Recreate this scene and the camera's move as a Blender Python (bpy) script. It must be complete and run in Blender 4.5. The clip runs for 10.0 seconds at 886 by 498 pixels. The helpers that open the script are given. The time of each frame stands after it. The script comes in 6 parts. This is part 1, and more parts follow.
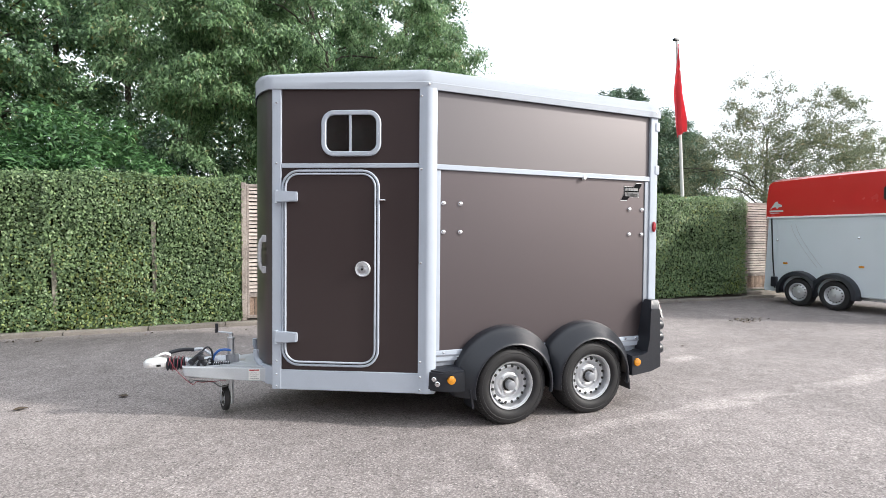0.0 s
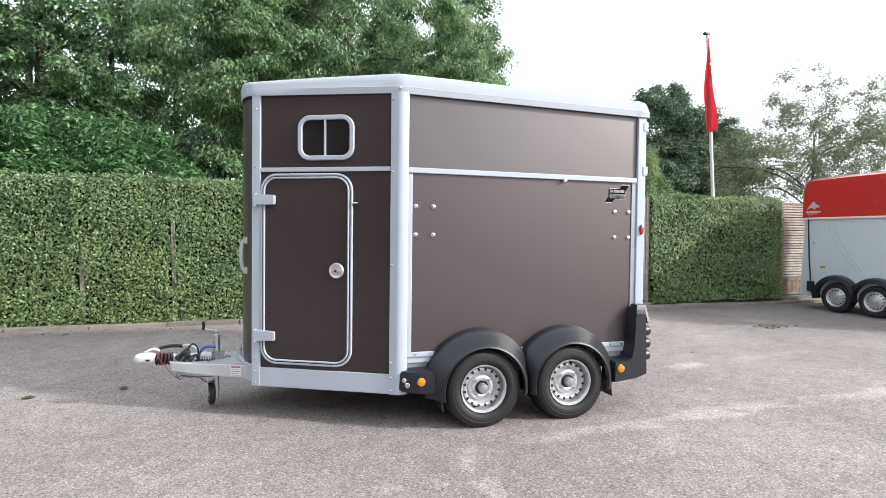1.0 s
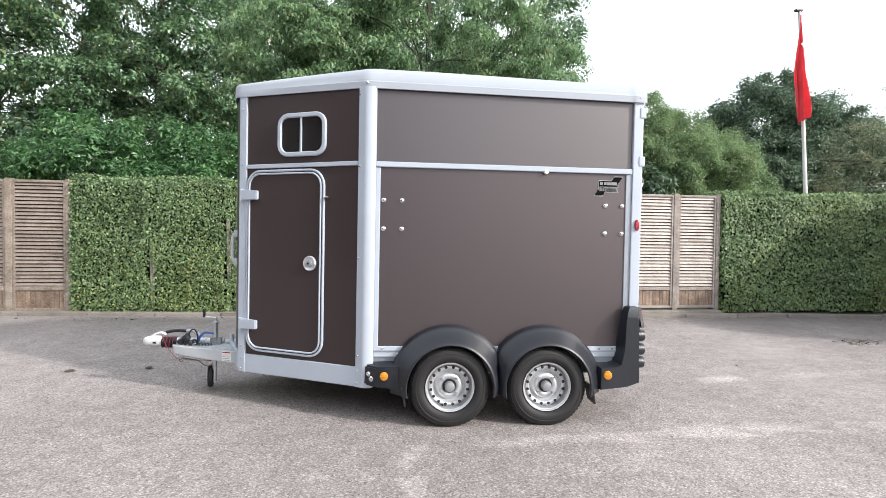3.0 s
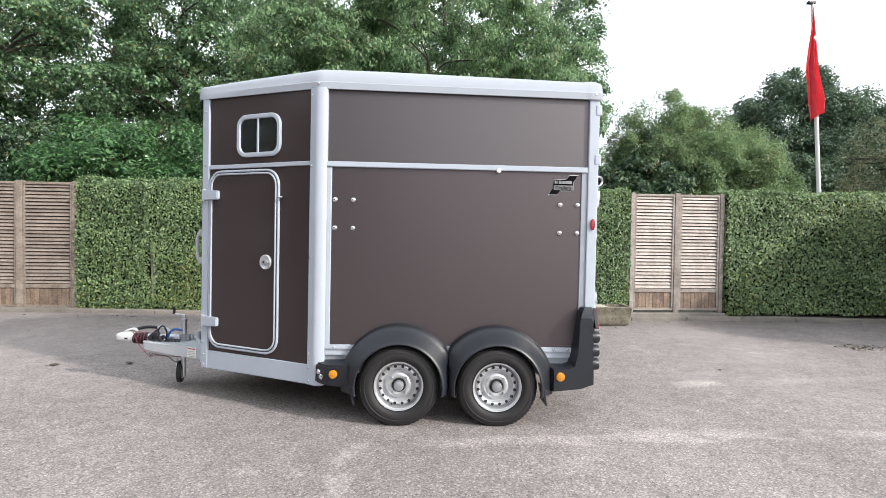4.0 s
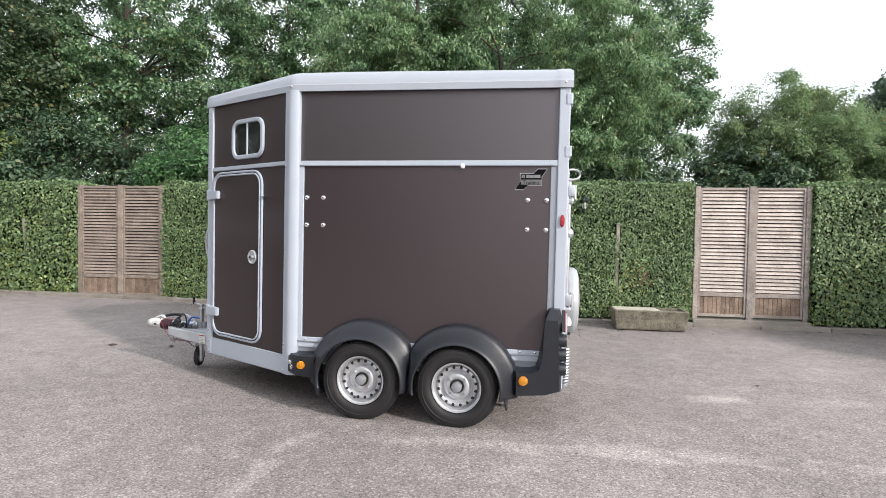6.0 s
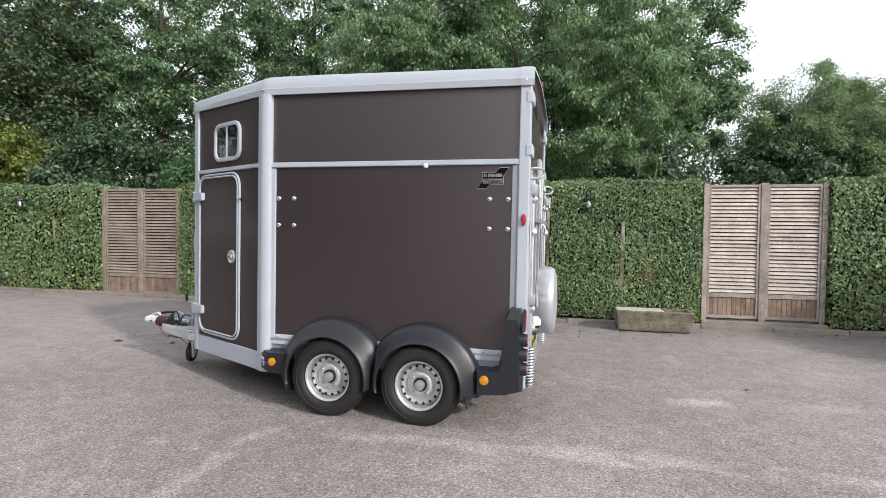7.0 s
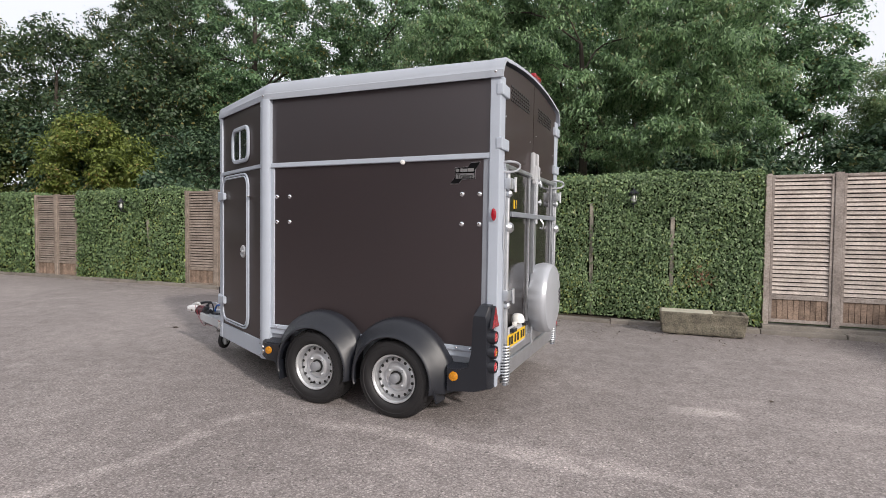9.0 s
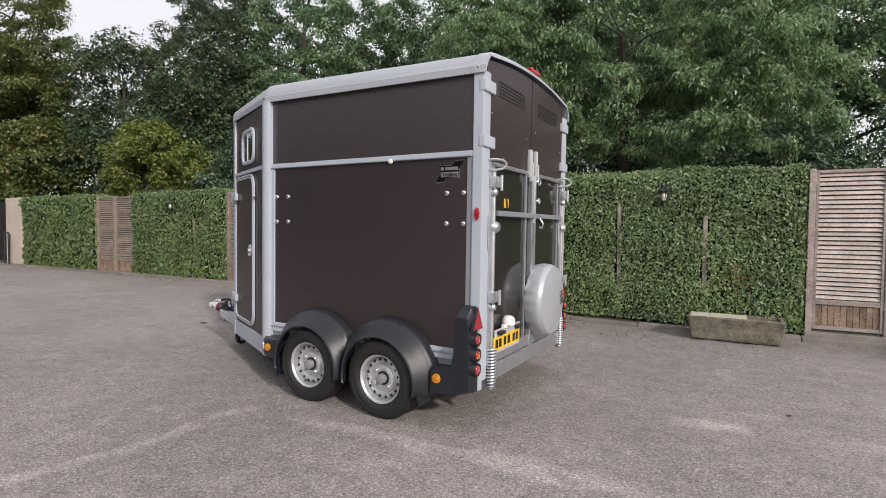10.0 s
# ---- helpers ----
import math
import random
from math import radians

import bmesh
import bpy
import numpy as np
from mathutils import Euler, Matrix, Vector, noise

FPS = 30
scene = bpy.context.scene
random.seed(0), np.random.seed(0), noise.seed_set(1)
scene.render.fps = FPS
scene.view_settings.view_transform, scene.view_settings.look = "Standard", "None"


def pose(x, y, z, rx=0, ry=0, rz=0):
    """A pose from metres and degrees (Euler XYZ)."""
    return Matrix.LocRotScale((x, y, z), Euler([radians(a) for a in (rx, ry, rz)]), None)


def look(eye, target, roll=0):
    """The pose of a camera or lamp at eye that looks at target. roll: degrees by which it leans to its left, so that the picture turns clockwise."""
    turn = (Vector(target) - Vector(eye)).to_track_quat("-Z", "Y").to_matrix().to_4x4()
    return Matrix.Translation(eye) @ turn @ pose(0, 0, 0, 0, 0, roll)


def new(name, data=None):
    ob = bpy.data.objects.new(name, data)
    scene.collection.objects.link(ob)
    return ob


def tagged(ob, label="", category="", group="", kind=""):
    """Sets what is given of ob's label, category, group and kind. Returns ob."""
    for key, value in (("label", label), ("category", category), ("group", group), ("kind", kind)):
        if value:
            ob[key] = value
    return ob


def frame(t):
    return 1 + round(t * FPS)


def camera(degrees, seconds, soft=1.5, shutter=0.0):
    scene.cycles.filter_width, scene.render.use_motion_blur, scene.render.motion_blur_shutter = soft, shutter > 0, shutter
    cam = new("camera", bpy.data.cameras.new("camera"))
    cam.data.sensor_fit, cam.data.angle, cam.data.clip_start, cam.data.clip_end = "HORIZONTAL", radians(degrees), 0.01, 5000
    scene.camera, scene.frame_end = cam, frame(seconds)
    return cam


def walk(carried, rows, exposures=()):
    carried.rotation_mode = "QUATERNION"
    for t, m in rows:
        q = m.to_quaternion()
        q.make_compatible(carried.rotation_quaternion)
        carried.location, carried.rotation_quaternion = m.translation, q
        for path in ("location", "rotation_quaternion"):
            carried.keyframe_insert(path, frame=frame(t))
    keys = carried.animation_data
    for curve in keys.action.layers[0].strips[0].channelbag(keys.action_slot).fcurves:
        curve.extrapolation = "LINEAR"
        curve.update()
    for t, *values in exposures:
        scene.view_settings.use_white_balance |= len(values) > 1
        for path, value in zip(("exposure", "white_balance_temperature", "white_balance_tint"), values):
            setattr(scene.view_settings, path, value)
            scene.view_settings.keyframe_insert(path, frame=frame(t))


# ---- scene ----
cam = camera(80.9, 10.0, soft=0.7)
PATH = [
    (0, (-0.006, 0.081, 1.47), (0.771, 1.923, 1.415), 0.1),
    (0.5, (0.255, -0.039, 1.501), (0.962, 1.831, 1.443), 0.2),
    (1, (0.5, -0.129, 1.495), (1.121, 1.772, 1.438), 0.3),
    (1.5, (0.728, -0.114, 1.484), (1.264, 1.811, 1.424), 0.4),
    (2, (0.989, -0.149, 1.481), (1.44, 1.798, 1.422), 0.6),
    (2.5, (1.233, -0.231, 1.456), (1.561, 1.741, 1.401), 0.7),
    (4, (2.113, -0.345, 1.432), (2.248, 1.65, 1.385), 0.8),
    (4.5, (2.401, -0.365, 1.434), (2.438, 1.634, 1.385), 0.9),
    (5, (2.715, -0.318, 1.431), (2.636, 1.679, 1.377), 0.8),
    (5.5, (2.979, -0.299, 1.433), (2.782, 1.691, 1.376), 0.9),
    (7, (3.789, -0.187, 1.437), (3.368, 1.767, 1.377), 0.7),
    (7.5, (4.026, -0.186, 1.434), (3.539, 1.753, 1.373), 0.6),
    (8, (4.234, -0.122, 1.444), (3.683, 1.8, 1.379), 0.5),
    (8.5, (4.454, -0.004, 1.443), (3.809, 1.887, 1.373), 0.4),
    (9, (4.655, 0.064, 1.428), (3.891, 1.911, 1.356), 0.5),
    (9.5, (4.85, 0.158, 1.44), (3.983, 1.959, 1.366), 0.5),
    (10, (5.088, 0.34, 1.434), (4.137, 2.098, 1.358), 0.5),
]
# seconds, stops, white balance in kelvin, tint
EXPOSURES = [(0, 0.28, 6330, 9), (2.5, 0.38, 6360, 9), (4.5, 0.18, 6400, 9), (5.5, 0.13, 6430, 10), (7.5, -0.25, 6490, 11), (9, -0.44, 6600, 13), (10, -0.53, 6680, 14)]
walk(cam, [(t, look(eye, target, roll)) for t, eye, target, roll in PATH], EXPOSURES)

# ---- world, sun, exposure ----
SUN_AZ = (0.84, -0.54)
SUN_EL = radians(27)
world = bpy.data.worlds.new("sky")
scene.world = world
world.use_nodes = True
wn, wl = world.node_tree.nodes, world.node_tree.links
wn.clear()
w_out, w_bg, w_mix = wn.new("ShaderNodeOutputWorld"), wn.new("ShaderNodeBackground"), wn.new("ShaderNodeMix")
w_sky = wn.new("ShaderNodeTexSky")
w_sky.sky_type = "NISHITA"
w_sky.sun_disc = False
w_sky.sun_elevation, w_sky.sun_rotation = SUN_EL, math.atan2(SUN_AZ[0], SUN_AZ[1])
w_sky.air_density, w_sky.dust_density, w_sky.ozone_density = 1.0, 6.0, 1.0
w_mix.data_type = "RGBA"
w_mix.inputs["Factor"].default_value = 0.75
w_mix.inputs["B"].default_value = (11.05, 11.42, 12.0, 1)      # even cloud cover over the sky's own colour
w_bg.inputs["Strength"].default_value = 0.145
wl.new(w_sky.outputs["Color"], w_mix.inputs["A"])
wl.new(w_mix.outputs["Result"], w_bg.inputs["Color"])
wl.new(w_bg.outputs["Background"], w_out.inputs["Surface"])

sun_data = bpy.data.lights.new("sun", "SUN")
sun_data.energy, sun_data.angle, sun_data.color = 3.8, radians(3), (1.0, 0.955, 0.89)
sun = new("sun", sun_data)
sun.matrix_world = look((20 * SUN_AZ[0], 20 * SUN_AZ[1], 20 * math.tan(SUN_EL)), (0, 0, 0))


# ---- materials ----
def mat(name, color, rough=0.6, metal=0.0, vary=0.12, scale=6.0, fine=60.0, bump=0.0, tint=None, coat=0.0, spec=0.5,
        rand=0.0, island=False, coat_rough=0.12):
    """A principled surface with colour that varies at two scales, and a fine relief."""
    m = bpy.data.materials.new(name)
    m.use_nodes = True
    n, l = m.node_tree.nodes, m.node_tree.links
    b = n["Principled BSDF"]
    geo = n.new("ShaderNodeNewGeometry")
    big, small = n.new("ShaderNodeTexNoise"), n.new("ShaderNodeTexNoise")
    big.inputs["Scale"].default_value, small.inputs["Scale"].default_value = scale, fine
    big.inputs["Detail"].default_value, small.inputs["Detail"].default_value = 4, 3
    for t in (big, small):
        l.new(geo.outputs["Position"], t.inputs["Vector"])
    add = n.new("ShaderNodeMath")
    add.operation = "MULTIPLY_ADD"
    add.inputs[1].default_value = 0.5
    l.new(small.outputs["Fac"], add.inputs[0])
    half = n.new("ShaderNodeMath")
    half.operation = "MULTIPLY"
    half.inputs[1].default_value = 0.5
    l.new(big.outputs["Fac"], half.inputs[0])
    l.new(half.outputs[0], add.inputs[2])
    ramp = n.new("ShaderNodeValToRGB")
    lo = tuple(c * (1 - vary) for c in color)
    hi = tuple(min(1, c * (1 + vary)) for c in (tint or color))
    ramp.color_ramp.elements[0].position, ramp.color_ramp.elements[1].position = 0.32, 0.68
    ramp.color_ramp.elements[0].color, ramp.color_ramp.elements[1].color = (*lo, 1), (*hi, 1)
    l.new(add.outputs[0], ramp.inputs["Fac"])
    out = ramp.outputs["Color"]
    if rand or island:
        hsv = n.new("ShaderNodeHueSaturation")
        rng = n.new("ShaderNodeMapRange")
        rng.inputs["To Min"].default_value, rng.inputs["To Max"].default_value = 1 - rand, 1 + rand
        if island:
            l.new(geo.outputs["Random Per Island"], rng.inputs["Value"])
        else:
            info = n.new("ShaderNodeObjectInfo")
            l.new(info.outputs["Random"], rng.inputs["Value"])
        l.new(rng.outputs[0], hsv.inputs["Value"])
        l.new(out, hsv.inputs["Color"])
        out = hsv.outputs["Color"]
    l.new(out, b.inputs["Base Color"])
    r = n.new("ShaderNodeMapRange")
    r.inputs["To Min"].default_value, r.inputs["To Max"].default_value = max(0.02, rough - 0.07), min(1, rough + 0.07)
    l.new(big.outputs["Fac"], r.inputs["Value"])
    l.new(r.outputs[0], b.inputs["Roughness"])
    b.inputs["Metallic"].default_value = metal
    b.inputs["Specular IOR Level"].default_value = spec
    b.inputs["Coat Weight"].default_value = coat
    b.inputs["Coat Roughness"].default_value = coat_rough
    if bump:
        bp = n.new("ShaderNodeBump")
        bp.inputs["Strength"].default_value, bp.inputs["Distance"].default_value = bump, 0.01
        l.new(small.outputs["Fac"], bp.inputs["Height"])
        l.new(bp.outputs["Normal"], b.inputs["Normal"])
    return m


def leaf_mat(name, dark, light, warm, warm_share=0.06, through_share=0.3, rough=0.5):
    """Leaves: each its own shade between dark and light, some turned to the warm colour, letting some light through."""
    m = bpy.data.materials.new(name)
    m.use_nodes = True
    n, l = m.node_tree.nodes, m.node_tree.links
    b = n["Principled BSDF"]
    geo = n.new("ShaderNodeNewGeometry")
    ramp = n.new("ShaderNodeValToRGB")
    e = ramp.color_ramp.elements
    e[0].color, e[1].color = (*dark, 1), (*light, 1)
    e[1].position = 1 - warm_share
    e.new(1 - warm_share * 0.5).color = (*warm, 1)
    noise_t = n.new("ShaderNodeTexNoise")
    noise_t.inputs["Scale"].default_value = 0.8
    l.new(geo.outputs["Position"], noise_t.inputs["Vector"])
    mixv = n.new("ShaderNodeMath")
    mixv.operation = "MULTIPLY_ADD"
    mixv.inputs[1].default_value = 0.5
    mixv.inputs[2].default_value = -0.25
    l.new(noise_t.outputs["Fac"], mixv.inputs[0])
    add = n.new("ShaderNodeMath")
    add.use_clamp = True
    l.new(geo.outputs["Random Per Island"], add.inputs[0])
    l.new(mixv.outputs[0], add.inputs[1])
    l.new(add.outputs[0], ramp.inputs["Fac"])
    l.new(ramp.outputs["Color"], b.inputs["Base Color"])
    b.inputs["Roughness"].default_value = rough
    tr = n.new("ShaderNodeBsdfTranslucent")
    l.new(ramp.outputs["Color"], tr.inputs["Color"])
    mx = n.new("ShaderNodeMixShader")
    mx.inputs["Fac"].default_value = through_share
    l.new(b.outputs["BSDF"], mx.inputs[1])
    l.new(tr.outputs["BSDF"], mx.inputs[2])
    l.new(mx.outputs["Shader"], n["Material Output"].inputs["Surface"])
    return m


def glass_mat(name, color, rough=0.03):
    m = bpy.data.materials.new(name)
    m.use_nodes = True
    b = m.node_tree.nodes["Principled BSDF"]
    b.inputs["Base Color"].default_value = (*color, 1)
    b.inputs["Transmission Weight"].default_value = 1.0
    b.inputs["Roughness"].default_value = rough
    b.inputs["IOR"].default_value = 1.45
    return m


def ground_mat():
    """Worn asphalt with pale grit, faint pale streaks, damp patches, a darker kerb side and corner; rough grass beyond
    the hedge.
    """
    m = bpy.data.materials.new("worn_asphalt")
    m.use_nodes = True
    n, l = m.node_tree.nodes, m.node_tree.links
    b = n["Principled BSDF"]
    geo = n.new("ShaderNodeNewGeometry")
    pos = geo.outputs["Position"]

    def noise_at(scale, detail=3, rough=0.55):
        t = n.new("ShaderNodeTexNoise")
        t.inputs["Scale"].default_value, t.inputs["Detail"].default_value, t.inputs["Roughness"].default_value = scale, detail, rough
        l.new(pos, t.inputs["Vector"])
        return t.outputs["Fac"]

    def math_node(op, a, c=None, d=None, clamp=False):
        t = n.new("ShaderNodeMath")
        t.operation, t.use_clamp = op, clamp
        for i, v in enumerate((a, c, d)):
            if v is None:
                continue
            if isinstance(v, (int, float)):
                t.inputs[i].default_value = v
            else:
                l.new(v, t.inputs[i])
        return t.outputs[0]

    def span(v, lo, hi, to_lo=0.0, to_hi=1.0):
        t = n.new("ShaderNodeMapRange")
        t.interpolation_type = "SMOOTHSTEP"
        for k, q in (("From Min", lo), ("From Max", hi), ("To Min", to_lo), ("To Max", to_hi)):
            t.inputs[k].default_value = q
        l.new(v, t.inputs["Value"])
        return t.outputs[0]

    sep = n.new("ShaderNodeSeparateXYZ")
    l.new(pos, sep.inputs[0])
    X, Y = sep.outputs["X"], sep.outputs["Y"]
    vor = n.new("ShaderNodeTexVoronoi")
    vor.inputs["Scale"].default_value = 92
    l.new(pos, vor.inputs["Vector"])
    grit = n.new("ShaderNodeSeparateColor")
    l.new(vor.outputs["Color"], grit.inputs[0])
    # value of the surface
    v = span(grit.outputs["Red"], 0.0, 1.0, 0.77, 1.23)
    v = math_node("MULTIPLY", v, span(vor.outputs["Distance"], 0.25, 0.75, 1.07, 0.80))      # dark pits between the stones
    v = math_node("ADD", v, span(grit.outputs["Blue"], 0.90, 0.96, 0.0, 0.40))
    v = math_node("SUBTRACT", v, span(grit.outputs["Blue"], 0.04, 0.08, 0.30, 0.0))
    v = math_node("MULTIPLY", v, span(noise_at(60, 4, 0.75), 0.25, 0.75, 0.9, 1.1))
    v = math_node("MULTIPLY", v, span(noise_at(5.5, 4), 0.3, 0.7, 0.9, 1.1))
    v = math_node("MULTIPLY", v, span(noise_at(0.55, 3), 0.3, 0.7, 0.9, 1.1))

    def streak(ax, ay, bx, by, half, strength):
        """A pale worn streak from a to b with a ragged edge."""
        dx, dy = bx - ax, by - ay
        size = math.hypot(dx, dy)
        wob = math_node("MULTIPLY_ADD", noise_at(1.6, 3), 0.34, -0.17)
        along = math_node("ADD", math_node("MULTIPLY", math_node("SUBTRACT", X, ax), dx / size), math_node("MULTIPLY", math_node("SUBTRACT", Y, ay), dy / size))
        across = math_node("ADD", math_node("MULTIPLY", math_node("SUBTRACT", X, ax), -dy / size), math_node("MULTIPLY", math_node("SUBTRACT", Y, ay), dx / size))
        across = math_node("ABSOLUTE", math_node("ADD", across, wob))
        side = span(across, half * 0.3, half, 1.0, 0.0)
        ends = math_node("MULTIPLY", span(along, -0.1, 0.25), span(along, size - 0.25, size + 0.1, 1.0, 0.0))
        broken = span(noise_at(2.3, 4, 0.6), 0.36, 0.56)
        return math_node("MULTIPLY", math_node("MULTIPLY", side, ends), math_node("MULTIPLY", broken, strength))

    pale = streak(2.2, 3.28, 9.5, 3.40, 0.15, 0.40)
    for s in ((1.79, 3.32, 1.70, 2.45, 0.10, 0.42), (1.70, 2.55, 1.44, 1.35, 0.10, 0.36), (4.70, 4.62, 5.30, 4.66, 0.17, 0.42), (4.9, 4.9, 5.6, 5.1, 0.12, 0.2), (5.4, 4.7, 7.4, 4.8, 0.14, 0.16)):
        pale = math_node("ADD", pale, streak(*s))
    spots = math_node("MULTIPLY", span(noise_at(1.1, 5, 0.65), 0.60, 0.72), 0.22)
    v = math_node("MULTIPLY", v, math_node("ADD", math_node("ADD", pale, spots), 1.0))
    # darker towards the kerb and in the far corner of the yard
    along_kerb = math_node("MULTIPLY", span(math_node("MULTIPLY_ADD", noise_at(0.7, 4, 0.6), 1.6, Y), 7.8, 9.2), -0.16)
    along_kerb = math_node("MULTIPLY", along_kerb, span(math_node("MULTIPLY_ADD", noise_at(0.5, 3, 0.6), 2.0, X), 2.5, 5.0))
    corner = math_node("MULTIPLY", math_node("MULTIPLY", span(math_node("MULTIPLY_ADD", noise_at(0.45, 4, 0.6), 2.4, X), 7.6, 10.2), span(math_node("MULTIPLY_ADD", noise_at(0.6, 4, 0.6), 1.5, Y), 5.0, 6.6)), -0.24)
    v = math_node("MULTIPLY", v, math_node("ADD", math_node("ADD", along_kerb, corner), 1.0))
    dark = math_node("MULTIPLY", span(noise_at(0.9, 5, 0.7), 0.66, 0.8), -0.22)
    v = math_node("MULTIPLY", v, math_node("ADD", dark, 1.0))
    col = n.new("ShaderNodeMix")
    col.data_type, col.blend_type = "RGBA", "MULTIPLY"
    col.inputs["Factor"].default_value = 1.0
    tintc = n.new("ShaderNodeValToRGB")
    tintc.color_ramp.elements[0].color, tintc.color_ramp.elements[1].color = (0.275, 0.243, 0.234, 1), (0.288, 0.260, 0.252, 1)
    l.new(grit.outputs["Green"], tintc.inputs["Fac"])
    l.new(tintc.outputs["Color"], col.inputs["A"])
    comb = n.new("ShaderNodeCombineColor")
    for k in range(3):
        l.new(v, comb.inputs[k])
    l.new(comb.outputs["Color"], col.inputs["B"])
    grass = n.new("ShaderNodeMix")
    grass.data_type = "RGBA"
    grass.inputs["B"].default_value = (0.05, 0.065, 0.025, 1)
    l.new(col.outputs["Result"], grass.inputs["A"])
    l.new(math_node("GREATER_THAN", Y, 8.75), grass.inputs["Factor"])
    l.new(grass.outputs["Result"], b.inputs["Base Color"])
    b.inputs["Roughness"].default_value = 0.85
    b.inputs["Specular IOR Level"].default_value = 0.3
    bp = n.new("ShaderNodeBump")
    bp.inputs["Strength"].default_value, bp.inputs["Distance"].default_value = 0.3, 0.006
    l.new(vor.outputs["Distance"], bp.inputs["Height"])
    l.new(bp.outputs["Normal"], b.inputs["Normal"])
    return m


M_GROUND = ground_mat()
M_BROWN = mat("brown_panel_paint", (0.0605, 0.0408, 0.0455), 0.46, 0.92, 0.05, 1.5, 220, 0.0, spec=0.3, coat=1.0, coat_rough=0.42)
M_BROWN.node_tree.nodes["Principled BSDF"].inputs["Coat IOR"].default_value = 1.72
M_BROWN_TOP = mat("brown_sheet_paint", (0.0525, 0.0380, 0.0425), 0.44, 0.92, 0.05, 1.5, 220, 0.0, spec=0.3, coat=1.0, coat_rough=0.44)
M_BROWN_TOP.node_tree.nodes["Principled BSDF"].inputs["Coat IOR"].default_value = 1.98
M_BROWN_DOOR = mat("brown_door_paint", (0.047, 0.0340, 0.0340), 0.5, 0.1, 0.06, 1.5, 220, 0.01, spec=0.2, coat=0.25, coat_rough=0.12)
M_BROWN_GLOSS = mat("brown_ramp_board", (0.020, 0.017, 0.017), 0.10, 0.0, 0.08, 2, 90, 0.02)
M_ALU = mat("anodised_aluminium", (0.43, 0.475, 0.545), 0.48, 0.08, 0.05, 5, 150, 0.03)
M_ALU_DULL = mat("dull_aluminium", (0.31, 0.335, 0.38), 0.45, 0.4, 0.08, 6, 120, 0.04)
M_STEEL = mat("galvanised_steel", (0.55, 0.57, 0.60), 0.38, 0.85, 0.14, 14, 130, 0.06)
M_ZINC = mat("dull_zinc", (0.50, 0.525, 0.555), 0.5, 0.25, 0.08, 9, 120, 0.04)
M_CHROME = mat("polished_steel", (0.75, 0.76, 0.78), 0.15, 1.0, 0.04, 10, 60)
M_ROOF = mat("white_roof_gelcoat", (0.355, 0.385, 0.435), 0.52, 0.0, 0.03, 3, 80, 0.02)
M_BLACK = mat("black_moulded_plastic", (0.0145, 0.0165, 0.0225), 0.37, 0.0, 0.14, 6, 400, 0.12)
M_RUBBER = mat("tyre_rubber", (0.0125, 0.012, 0.0132), 0.66, 0.0, 0.25, 8, 120, 0.15)
# dark parts, and the painted shade in gate gaps, trailer window and gateway
M_DARK = mat("dark_underside_and_shade", (0.012, 0.012, 0.013), 0.8, 0.0, 0.2, 5, 50)
M_RIM = mat("silver_wheel_paint", (0.58, 0.59, 0.61), 0.38, 0.65, 0.10, 10, 90, 0.02)
M_AMBER = mat("amber_lens", (0.55, 0.22, 0.010), 0.16, 0.0, 0.35, 60, 150, 0.3, coat=0.6)
M_RED_LENS = mat("red_lens", (0.33, 0.009, 0.018), 0.14, 0.0, 0.35, 60, 150, 0.1, coat=0.6)
M_CLEAR_RED = mat("pale_red_lens", (0.62, 0.16, 0.17), 0.12, 0.1, 0.1, 30, 150, 0.1, coat=0.8)
M_WHITE_PL = mat("white_plastic", (0.75, 0.75, 0.73), 0.4, 0.0, 0.05, 10, 80)
M_GREY_PL = mat("grey_plastic", (0.45, 0.46, 0.48), 0.45, 0.0, 0.06, 10, 80)
M_YELLOW = mat("yellow_plate", (0.80, 0.50, 0.02), 0.4, 0.0, 0.06, 12, 90)
M_STICKER = mat("matt_black_film", (0.005, 0.005, 0.006), 0.9, 0.0, 0.1, 30, 120, spec=0.1)
M_STICKER_SILVER = mat("silver_print", (0.62, 0.62, 0.64), 0.34, 0.95, 0.05, 30, 120)
M_STICKER_PALE = mat("pale_print", (0.24, 0.24, 0.245), 0.5, 0.3, 0.1, 30, 120)
M_STICKER_GREY = mat("grey_print", (0.15, 0.15, 0.155), 0.6, 0.0, 0.1, 30, 120)
M_BLACK_PAINT = mat("black_print", (0.012, 0.012, 0.012), 0.5, 0.0, 0.1, 30, 120)
M_WHITE_PAINT = mat("white_print", (0.75, 0.75, 0.75), 0.5, 0.0, 0.05, 30, 120)
M_BLUE = mat("blue_cable", (0.03, 0.12, 0.42), 0.4, 0.0, 0.1, 30, 90)
M_REDWIRE = mat("red_cable", (0.20, 0.03, 0.045), 0.5, 0.0, 0.1, 30, 90)
M_GLASS = glass_mat("clear_glass", (0.85, 0.88, 0.88))
M_COVER = mat("silver_vinyl_cover", (0.43, 0.45, 0.49), 0.36, 0.25, 0.06, 6, 120, 0.08)
M_RED_GRP = mat("red_gelcoat", (0.50, 0.022, 0.022), 0.25, 0.0, 0.05, 3, 70, 0.02, coat=0.5)
M_LIGHT_PANEL = mat("pale_grey_panel", (0.60, 0.66, 0.705), 0.35, 0.15, 0.04, 2, 80, 0.02)
M_WOOD = mat("weathered_gate_wood", (0.405, 0.352, 0.315), 0.8, 0.0, 0.20, 5, 34, 0.3, tint=(0.50, 0.445, 0.405), rand=0.14)
